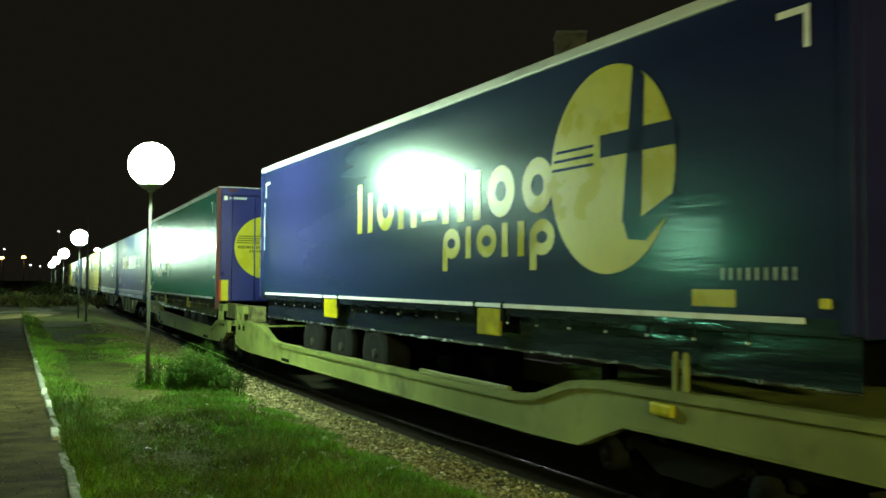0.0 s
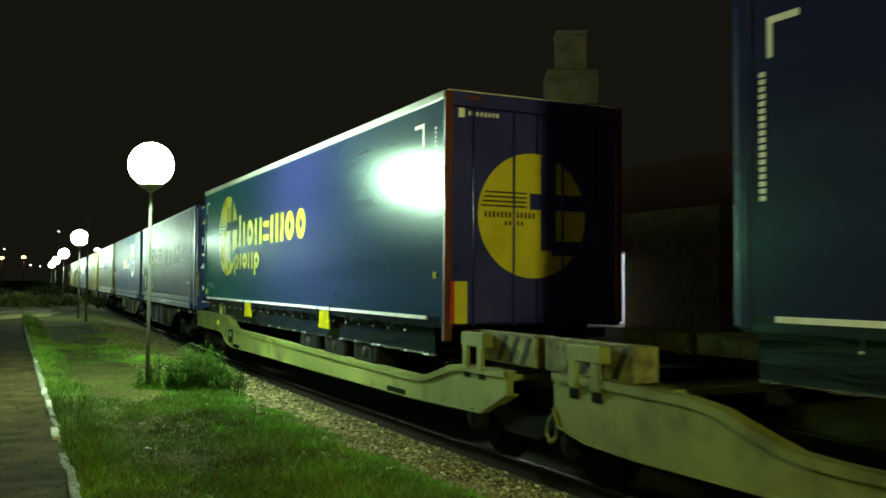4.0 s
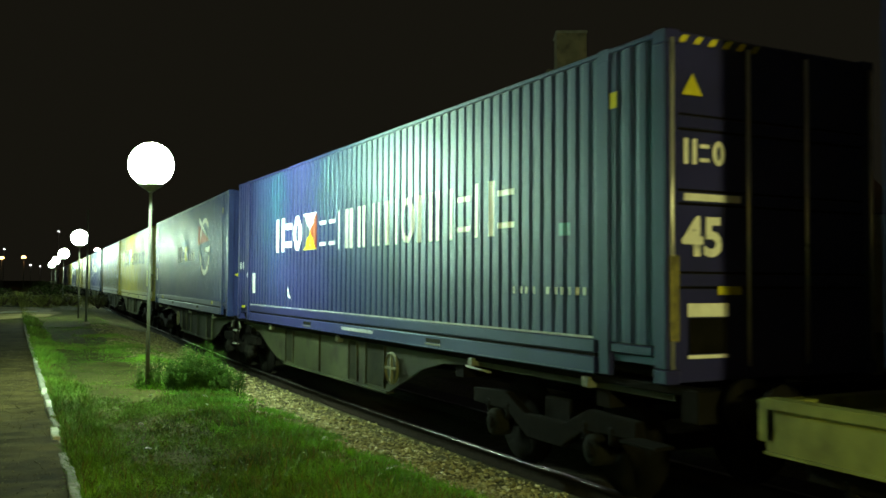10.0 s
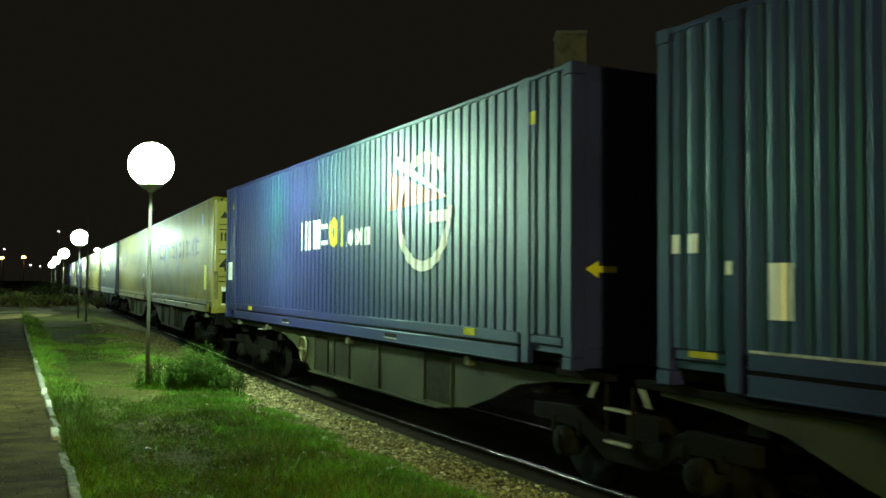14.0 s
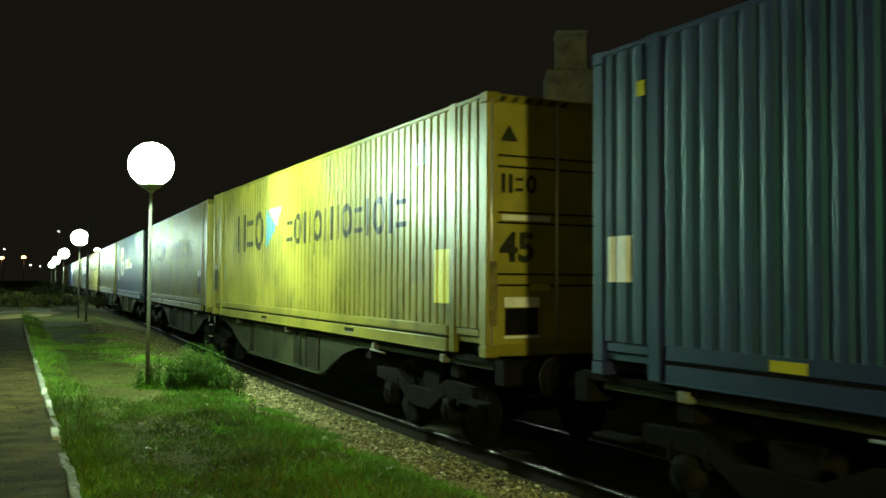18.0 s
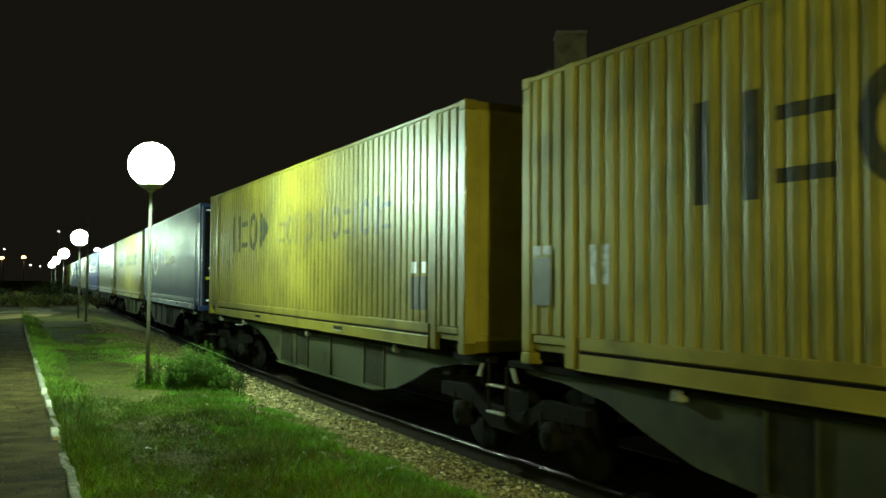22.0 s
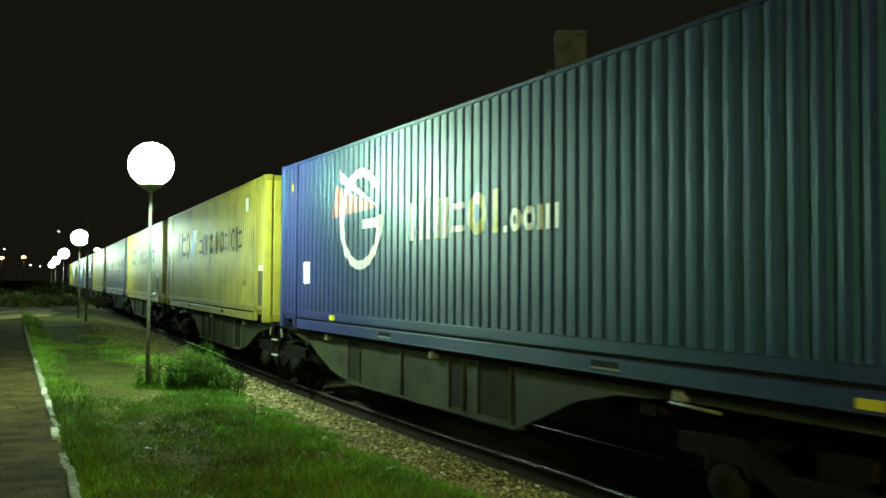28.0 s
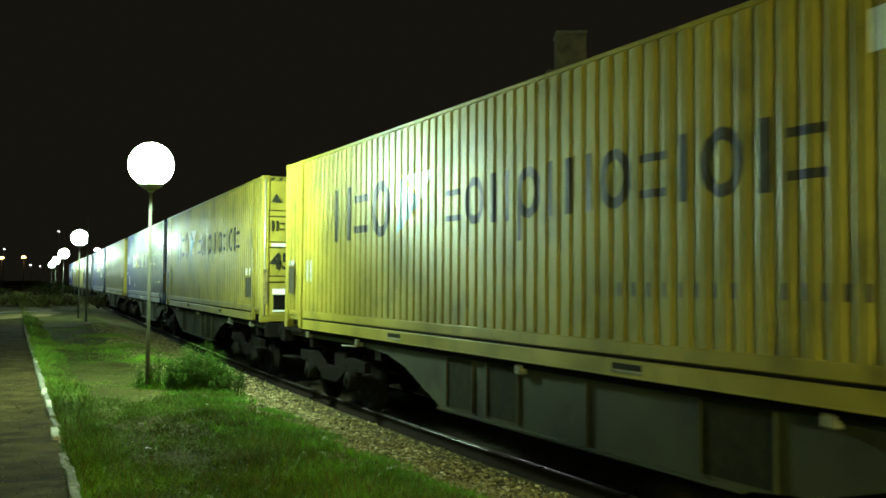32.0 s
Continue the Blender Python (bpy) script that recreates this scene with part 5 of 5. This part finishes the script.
# ---- house beyond the track, with a lit porch ----
def far_house():
    hx, y0, y1, depth, h = 22.0, 22.0, 48.0, 9.0, 4.6
    house = new("station_house")
    tagged(house, "low ochre house beyond the track with a lit porch", "house")
    py0, py1 = 26.8, 33.15
    P = partial(part, parent=house)
    P("wall", box(hx, hx + 0.35, y0, py0, 0.15, h), M["plaster"])
    P("wall", box(hx, hx + 0.35, py1, y1, 0.15, h), M["plaster"])
    P("wall", box(hx, hx + 0.35, py0, py1, 3.15, h), M["plaster"])
    P("wall", box(hx + 0.35, hx + depth, y0, y0 + 0.35, 0.15, h), M["plaster"])
    P("wall", box(hx + 0.35, hx + depth, y1 - 0.35, y1, 0.15, h), M["plaster"])
    P("wall", box(hx + depth, hx + depth + 0.35, y0, y1, 0.15, h), M["plaster"])
    q0, q1 = py0 - 0.2, 36.8
    P("porch_wall", box(hx + 2.0, hx + 2.2, q0 - 0.2, q1 + 0.2, 0.2, 3.25), M["whitewall"])
    P("porch_wall", box(hx + 0.36, hx + 2.0, q0 - 0.2, q0, 0.2, 3.25), M["whitewall"])
    P("porch_wall", box(hx + 0.36, hx + 2.0, q1, q1 + 0.2, 0.2, 3.25), M["whitewall"])
    P("porch_ceiling", box(hx + 0.36, hx + 2.0, q0, q1, 3.15, 3.25), M["whitewall"])
    P("porch_floor", box(hx - 0.3, hx + 0.35, py0, py1, 0.1, 0.3), M["concrete"])
    P("porch_floor", box(hx + 0.36, hx + 2.0, q0, q1, 0.1, 0.3), M["concrete"])
    P("column", box(hx + 0.02, hx + 0.34, 28.66, 29.36, 0.3, 3.149, 0.02), M["pink"], label="pink plastered column")
    # solid panel; the shade inside the doorway is only its colour
    d = P("door", box(hx + 1.95, hx + 1.995, 33.4, 34.2, 0.3, 2.5), M["rubber"], label="near-black panel painting a doorway's shade")
    part("door_jamb", box(hx + 1.9, hx + 1.995, 34.2, 34.36, 0.3, 2.6, 0.01), M["whitewall"], d)
    part("door_jamb", box(hx + 1.9, hx + 1.995, 33.24, 33.4, 0.3, 2.6, 0.01), M["whitewall"], d)
    P("porch_roof", box(hx - 1.0, hx - 0.003, py0 - 0.3, py1 + 0.3, 3.15, 3.27, 0.01), M["concrete"])
    P("porch_light", box(hx - 0.45, hx - 0.30, 30.1, 31.5, 3.08, 3.145, 0.01), M["tube"], label="glowing strip light")
    for y, k in ((32.42, 0.22), (31.65, 0.13), (30.87, 0.07)):
        P("wall_lamp", box(hx - 0.12, hx - 0.003, y, y + 0.36, 4.08 - k / 2, 4.08 + k / 2, 0.015), M["farwhite"], label="small glowing wall lamp")
    sg = P("sign", box(hx - 0.42, hx - 0.37, 31.5, 32.4, 2.50, 2.88, 0.01), M["sign"], label="small blue sign under the porch roof")
    part("sign_mark", box(hx - 0.426, hx - 0.421, 31.90, 31.98, 2.56, 2.82), M["white"], sg, "white stroke")
    for y in (31.6, 32.28):
        part("sign_rod", rod((hx - 0.395, y, 2.87), (hx - 0.395, y, 3.16), 0.012, 6), M["dark"], sg)
    ridge = prism([(hx - 0.5, h), (hx + depth + 0.8, h), (hx + depth / 2, h + 2.6)], y0 - 0.4, y1 + 0.4)
    for v in ridge.verts:
        v.co = Vector((v.co.y, v.co.x, v.co.z))
    bmesh.ops.recalc_face_normals(ridge, faces=ridge.faces[:])
    P("roof", ridge, M["roof"])
    for y in (38.0, 42.0):
        w = P("window", box(hx - 0.02, hx + 0.02, y, y + 1.2, 1.3, 2.8), M["dark"])
        part("window_frame", box(hx - 0.05, hx - 0.021, y - 0.08, y + 1.28, 1.2, 1.3), M["white"], w)


far_house()
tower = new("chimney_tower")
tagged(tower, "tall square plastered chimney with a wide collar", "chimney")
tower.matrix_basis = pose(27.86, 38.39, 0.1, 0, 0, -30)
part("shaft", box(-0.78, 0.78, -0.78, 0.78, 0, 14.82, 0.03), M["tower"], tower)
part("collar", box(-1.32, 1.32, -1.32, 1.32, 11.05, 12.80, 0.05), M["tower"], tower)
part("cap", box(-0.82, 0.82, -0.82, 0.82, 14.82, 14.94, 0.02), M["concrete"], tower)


# ---- station building beside the path ----
def station():
    b = new("station_building")
    tagged(b, "plain plastered station building with a lit window", "building")
    P = partial(part, parent=b)
    x = -6.0
    z0, z1 = 2.50, 3.65
    lit = ((16.6, 18.92),)
    edges = [-20.0] + [e for pair in lit for e in pair] + [30.0]
    for w0, w1 in zip(edges[::2], edges[1::2]):
        P("wall", box(x - 0.35, x, w0, w1, 0.1, 6.0), M["plaster"])
    P("roof", box(x - 8, x + 0.5, -20.5, 30.5, 6.0, 6.3, 0.03), M["roof"])
    P("wall", box(x - 8, x - 0.35, -20, -19.65, 0.1, 6.0), M["plaster"])
    P("wall", box(x - 8, x - 0.35, 29.65, 30, 0.1, 6.0), M["plaster"])
    for w0, w1 in lit:
        P("wall", box(x - 0.35, x, w0, w1, 0.1, z0), M["plaster"])
        P("wall", box(x - 0.35, x, w0, w1, z1, 6.0), M["plaster"])
        w = P("window", box(x - 0.2, x - 0.18, w0, w1, z0, z1), M["window"], label="lit window")
        for y in (w0, w0 + 0.75, w1 - 0.36, w1 - 0.08):
            part("window_bar", box(x - 0.18, x - 0.1, y, y + 0.08, z0, z1), M["white"], w)
        for z in (z0, z0 + 0.52, z1 - 0.08):
            part("window_bar", box(x - 0.178, x - 0.105, w0, w1, z, z + 0.07), M["white"], w)


station()


# ---- grass, stones and weeds ----
def blade_field(name, n, place, height, width, m, label, seed, lean=0.35, cat="grass"):
    rng = np.random.default_rng(seed)
    pts = place(rng, n)                       # x, y, z, scale
    n = len(pts)
    a = rng.uniform(0, 2 * np.pi, n)
    h = height * pts[:, 3] * rng.uniform(0.5, 1.3, n)
    w = width * rng.uniform(0.6, 1.4, n)
    b = rng.uniform(0, 2 * np.pi, n)
    k = h * lean * rng.uniform(0.1, 1.6, n)
    dx, dy = np.cos(a) * w, np.sin(a) * w
    lx, ly = np.cos(b) * k, np.sin(b) * k
    x, y, z = pts[:, 0], pts[:, 1], pts[:, 2] - 0.01
    co = np.stack([np.stack([x - dx, y - dy, z], 1), np.stack([x + dx, y + dy, z], 1),
                   np.stack([x + dx * 0.7 + lx * 0.4, y + dy * 0.7 + ly * 0.4, z + h * 0.6], 1), np.stack([x - dx * 0.7 + lx * 0.4, y - dy * 0.7 + ly * 0.4, z + h * 0.6], 1),
                   np.stack([x + lx, y + ly, z + h], 1)], 1).reshape(-1, 3)
    i = np.arange(n)[:, None] * 5
    tri = np.concatenate([i + [0, 1, 2], i + [0, 2, 3], i + [3, 2, 4]], 1).reshape(-1, 3)
    ob = part(name, arrays_mesh(name, co, tri), m)
    return tagged(ob, label, cat, kind="stuff")


def cover(x, y):
    """How thick the grass stands, 0 to 1: lush by the kerb and the ballast, thin and patchy between."""
    v = noise.noise((x * 0.7, y * 0.4, 11.3)) * 0.8 + noise.noise((x * 2.3, y * 1.3, 4.1)) * 0.6
    u = x - TRACK_X - lat(y) + lat(0.0)
    lush = math.exp(-((u + 3.15) / 0.5) ** 2) * 0.75 * (1 if y < 16 else 0.3) + 0.7 * math.exp(-((x - kerb_x(y)) / 0.35) ** 2)
    bare = math.exp(-((x - LAMP_ROW[1][0] + 0.1) ** 2 + ((y - LAMP_ROW[1][1] + 0.5) * 0.7) ** 2) / 0.3)
    return min(max(0.34 + v * 0.95 + lush - 0.8 * bare - 0.3 * min(max((y - 15.5) / 2, 0), 1), 0.06), 1.0)


def strip(s0, s1, u0, u1, edge=True, scale=1.0):
    def place(rng, n):
        out = []
        s = s0 + (s1 - s0) * rng.random(n * 2) ** 1.5
        u = rng.uniform(u0, u1, n * 2)
        r = rng.random(n * 2)
        for a, b, c in zip(s, u, r):
            p = on_track(a, b)
            if p.x < kerb_x(p.y) + 0.04:
                continue
            if edge:
                lim = -2.5 + 0.35 * noise.noise((a * 0.7, 0.0, 7.7)) + min(max((a - 11) * 0.11, 0), 1.0) + 0.14 * max(9.5 - a, 0)
                fade = (lim - b) / 0.5
                if c > fade + 0.15:
                    continue
            q = cover(p.x, p.y)
            if c > q * 1.25:
                continue
            tall = (0.35 + 0.9 * q * q) * (1.0 if a < 30 else 0.45)
            d = p.x - kerb_x(p.y)
            if d < 0.6:
                tall = max(tall, 1.1) * (1.5 - d)
            out.append((p.x, p.y, ground_z(b, a), tall * scale))
            if len(out) >= n:
                break
        return np.array(out)
    return place


blade_field("grass", 120000, strip(5.5, 22, -5.6, -1.5), 0.058, 0.0035, M["grass"], "ragged green grass beside the track", 1, 1.1)
blade_field("grass", 30000, strip(-12, 5.6, -5.6, -1.5), 0.06, 0.006, M["grass"], "ragged green grass beside the track", 6, 1.0)
blade_field("grass", 42000, strip(20, 45, -6.0, -1.3, True), 0.11, 0.008, M["grass"], "ragged green grass beside the track", 2, 0.8)
blade_field("dry_grass", 9000, strip(5.5, 30, -5.6, -1.4), 0.10, 0.004, M["straw"], "dry grass stalks in the verge", 3, 0.5)
blade_field("far_grass", 26000, strip(60, 115, -14, -1.5, False, scale=1.5), 0.16, 0.025, M["dull"], "rough olive grass beyond the sandy path", 4)
blade_field("dull_grass", 36000, strip(24, 66, -8.5, -1.4, False, scale=0.9), 0.10, 0.012, M["dull"], "thin olive grass between the lamps", 7, 0.8)


def edge_place(rng, n):
    """Lush tufts along the foot of the ballast."""
    out = []
    for _ in range(n * 3):
        a = 6.5 + 9.0 * rng.random()
        b = -2.95 + 0.42 * rng.normal() * (0.75 if a > 12 else 1.0) - 0.03 * (a - 10)
        if b > -2.25 or noise.noise((a * 1.6, b * 2.0, 3.3)) < -0.12 + 0.25 * rng.random():
            continue
        p = on_track(a, b)
        out.append((p.x, p.y, ground_z(b, a), rng.uniform(0.5, 1.2)))
        if len(out) >= n:
            break
    return np.array(out)


blade_field("lush_grass", 26000, edge_place, 0.085, 0.0035, M["lush"], "lush bright green grass at the foot of the ballast", 8, 0.9)


def ground_leaves(n):
    """Small low leaves scattered through the grass."""
    rng = np.random.default_rng(51)
    pts = strip(5.5, 24, -5.6, -1.6)(rng, n)
    n = len(pts)
    c = pts[:, :3] + np.stack([np.zeros(n), np.zeros(n), rng.uniform(0.005, 0.045, n)], 1)
    r = rng.uniform(0.006, 0.016, (n, 1))
    d1, d2 = rng.normal(0, 1, (n, 3)) * (1, 1, 0.5), rng.normal(0, 1, (n, 3)) * (1, 1, 0.5)
    d1, d2 = d1 / np.linalg.norm(d1, axis=1)[:, None] * r, d2 / np.linalg.norm(d2, axis=1)[:, None] * r * 0.6
    co = np.stack([c - d1, c + d2, c + d1, c - d2], 1).reshape(-1, 3)
    ob = part("low_weeds", arrays_mesh("low_weeds", co, np.arange(n * 4).reshape(-1, 4)), M["herb"])
    return tagged(ob, "small mixed green and brown weeds in the grass", "weeds", kind="stuff")


ground_leaves(60000)


def weed_clump(cx, cy, r, h, n, seed, label):
    """A clump of weeds: stems with many small leaves."""
    rng = np.random.default_rng(seed)
    root = new("weed_clump")
    tagged(root, label, "weeds")
    co, faces = [], []
    stems = bmesh.new()
    for i in range(n):
        a, d = rng.uniform(0, 2 * np.pi), r * math.sqrt(rng.random())
        bx, by = cx + d * math.cos(a), cy + d * math.sin(a)
        hh = h * (0.45 + 0.75 * (1 - (d / r) ** 2)) * rng.uniform(0.7, 1.15)
        tx, ty = bx + rng.normal(0, 0.12) * hh, by + rng.normal(0, 0.12) * hh
        base, tip = Vector((bx, by, GROUND_Z - 0.03)), Vector((tx, ty, GROUND_Z + hh))
        v = [stems.verts.new(base + Vector(o)) for o in ((0.004, 0, 0), (-0.002, 0.0035, 0), (-0.002, -0.0035, 0))] + [stems.verts.new(tip)]
        for f in ((0, 1, 3), (1, 2, 3), (2, 0, 3)):
            stems.faces.new([v[k] for k in f])
        for j in range(24):
            t = rng.uniform(0.15, 1.0)
            c = base.lerp(tip, t)
            ang, up = rng.uniform(0, 2 * np.pi), rng.uniform(-0.3, 0.7)
            l, w = rng.uniform(0.025, 0.06), rng.uniform(0.005, 0.012)
            dx = Vector((math.cos(ang), math.sin(ang), up)) * l
            sd = Vector((-math.sin(ang), math.cos(ang), rng.uniform(-0.4, 0.4))) * w
            k = len(co)
            co += [c, c + dx * 0.5 + sd, c + dx, c + dx * 0.5 - sd]
            faces.append((k, k + 1, k + 2, k + 3))
    tagged(part("stem_growth", stems, M["leaf"], root), kind="stuff")
    tagged(part("foliage", arrays_mesh("foliage", co, faces), M["leaf"], root), kind="stuff")
    return root


weed_clump(3.34, 14.7, 0.50, 0.60, 520, 11, "bushy green weeds growing beside the lamp post")
weed_clump(2.92, 15.3, 0.45, 0.44, 170, 12, "low weeds behind the foot of the lamp post")
weed_clump(3.62, 14.3, 0.38, 0.40, 160, 13, "green weeds at the edge of the ballast")


def ballast_stones(n):
    rng = np.random.default_rng(21)
    t = (1 + 5 ** 0.5) / 2
    ico = np.array([(-1, t, 0), (1, t, 0), (-1, -t, 0), (1, -t, 0), (0, -1, t), (0, 1, t), (0, -1, -t), (0, 1, -t), (t, 0, -1), (t, 0, 1), (-t, 0, -1), (-t, 0, 1)]) / 1.9
    tri = np.array([(0, 11, 5), (0, 5, 1), (0, 1, 7), (0, 7, 10), (0, 10, 11), (1, 5, 9), (5, 11, 4), (11, 10, 2), (10, 7, 6), (7, 1, 8), (3, 9, 4), (3, 4, 2), (3, 2, 6), (3, 6, 8), (3, 8, 9),
                    (4, 9, 5), (2, 4, 11), (6, 2, 10), (8, 6, 7), (9, 8, 1)])
    co, faces, pale = [], [], []
    k = 0
    for i in range(n):
        s = 5.5 + 32 * rng.random() ** 1.4
        u = rng.triangular(-3.5, -1.9, -0.82)
        p = on_track(s, u)
        r = rng.uniform(0.005, 0.012) if i % 5 < 3 else rng.uniform(0.012, 0.027)
        sc = np.array([rng.uniform(0.9, 1.9), rng.uniform(0.6, 1.0), rng.uniform(0.45, 0.85)]) * r
        a = rng.uniform(0, 6.28)
        rot = np.array([(math.cos(a), -math.sin(a), 0), (math.sin(a), math.cos(a), 0), (0, 0, 1)])
        pale += [int(rng.random() < 0.07)] * 20
        v = (ico + rng.normal(0, 0.26, ico.shape)) * sc @ rot.T
        co.append(v + np.array([p.x, p.y, ground_z(u, s) + r * 0.3]))
        faces.append(tri + k * 12)
        k += 1
    ob = part("ballast_stones", arrays_mesh("ballast_stones", np.concatenate(co), np.concatenate(faces)), M["stone"])
    ob.data.materials.append(M["chip"])
    ob.data.polygons.foreach_set("material_index", pale)
    return tagged(ob, "loose pale ballast stones along the track", "gravel", kind="stuff")


ballast_stones(46000)


def path_gravel(n):
    """Small loose stones on the worn path."""
    rng = np.random.default_rng(33)
    oct_v = np.array([(1, 0, 0), (-1, 0, 0), (0, 1, 0), (0, -1, 0), (0, 0, 1), (0, 0, -1)], float)
    oct_f = np.array([(0, 2, 4), (2, 1, 4), (1, 3, 4), (3, 0, 4), (2, 0, 5), (1, 2, 5), (3, 1, 5), (0, 3, 5)])
    co, faces = [], []
    for i in range(n):
        y = 4 + 20 * rng.random() ** 1.5
        x = kerb_x(y) - 0.06 - 2.2 * rng.random()
        r = rng.uniform(0.003, 0.009)
        co.append((oct_v + rng.normal(0, 0.25, oct_v.shape)) * r * np.array([1.3, 1.0, 0.7]) + np.array([x, y, GROUND_Z + 0.045 + 0.5 * r]))
        faces.append(oct_f + 6 * i)
    ob = part("path_gravel", arrays_mesh("path_gravel", np.concatenate(co), np.concatenate(faces)), M["grit"])
    return tagged(ob, "loose brown grit on the worn path", "gravel", kind="stuff")


path_gravel(4000)


def litter():
    rng = random.Random(8)
    for i in range(9):
        s, u = rng.uniform(7, 18), rng.uniform(-4.6, -2.6)
        p = on_track(s, u)
        b = box(-0.03, 0.03, -0.02, 0.02, 0, 0.008, 0.002)
        for v in b.verts:
            v.co.z += 0.012 * noise.noise(v.co * 40 + Vector((i, 0, 0)))
        o = part("paper_scrap", b, M["white"])
        o.location = (p.x, p.y, ground_z(u, s) + 0.035)
        o.rotation_euler = (rng.uniform(-0.5, 0.5), rng.uniform(-0.5, 0.5), rng.uniform(0, 6))
        tagged(o, "small crumpled white paper scrap on the grass", "litter", "scraps on the grass")


litter()


def bush(x, y, r, h, n, seed, label, name="bush", cat="bush"):
    """A leafy bush: limbs and many small leaf clumps with gaps."""
    rng = np.random.default_rng(seed)
    root = new(name)
    tagged(root, label, cat)
    limbs = bmesh.new()
    for i in range(7):
        a = rng.uniform(0, 6.28)
        add(limbs, rod((x, y, 0.1), (x + 0.6 * r * math.cos(a), y + 0.6 * r * math.sin(a), 0.1 + h * rng.uniform(0.5, 0.85)), 0.03 + 0.02 * h, 6))
    part("limb_growth", limbs, M["bark"], root)
    c = rng.normal(0, 1, (n, 3))
    c /= np.linalg.norm(c, axis=1)[:, None]
    c *= (rng.random(n) ** 0.4)[:, None]
    lump = np.array([0.75 + 0.5 * noise.noise(Vector(v) * 2.2 + Vector((seed, 0, 0))) for v in c])
    c = c * lump[:, None] * np.array([r, r, h * 0.55]) + np.array([x, y, 0.1 + h * 0.55])
    c = c[c[:, 2] > 0.15]
    m = len(c)
    s = 0.035 * h * rng.uniform(0.6, 1.5, (m, 1)) + 0.03
    d1, d2 = rng.normal(0, 1, (m, 3)), rng.normal(0, 1, (m, 3))
    d1, d2 = d1 / np.linalg.norm(d1, axis=1)[:, None] * s, d2 / np.linalg.norm(d2, axis=1)[:, None] * s * 0.6
    co = np.stack([c - d1, c + d2, c + d1, c - d2], 1).reshape(-1, 3)
    part("crown", arrays_mesh("crown", co, np.arange(m * 4).reshape(-1, 4)), M["farleaf"] if h > 1.0 else M["dull"], root)


rng_b = random.Random(5)
for i in range(12):
    y = 78 + 9 * (i % 4) + rng_b.uniform(-3, 3)
    x = -6 + 1.6 * i * 0.8 - 4 * (i % 3) + rng_b.uniform(-1, 1)
    bush(x, y, rng_b.uniform(1.6, 2.8), rng_b.uniform(1.05, 1.7), 1500, 40 + i, "dark leafy bush beyond the sandy path")
for i in range(7):
    bush(1.0 + 1.1 * i, 62 + 2.5 * (i % 3), 1.3, 0.9, 900, 70 + i, "low overgrown shrub beyond the sandy path", "shrub")

arc = new("painted_kerb")
tagged(arc, "curved whitewashed kerb at the path's corner", "kerb")
for i in range(9):
    a = radians(200 - 13 * i)
    o = part("kerb_stone", box(-0.06, 0.06, -0.34, 0.34, -0.05, 0.10, 0.02), M["kerb"], arc)
    o.location = (3.3 + 2.6 * math.cos(a), 46.5 + 4.5 * math.sin(a), GROUND_Z)
    o.rotation_euler = (0, 0, a)


# ---- what moves ----
def motions():
    times = [1.0 * i for i in range(33)]
    for thing, s, a, b in moving:
        walk(thing, [(t, vehicle_pose(s - run(t), a, b)) for t in times])
    fine = [0.15 * i for i in range(213)] + [32.0]
    for thing, sets in turning_all:
        for ws in sets:
            y = ws.location.y
            walk(ws, [(t, Matrix.Translation((0, y, 0.46)) @ Matrix.Rotation(run(t) / 0.46, 4, "X")) for t in fine])


motions()
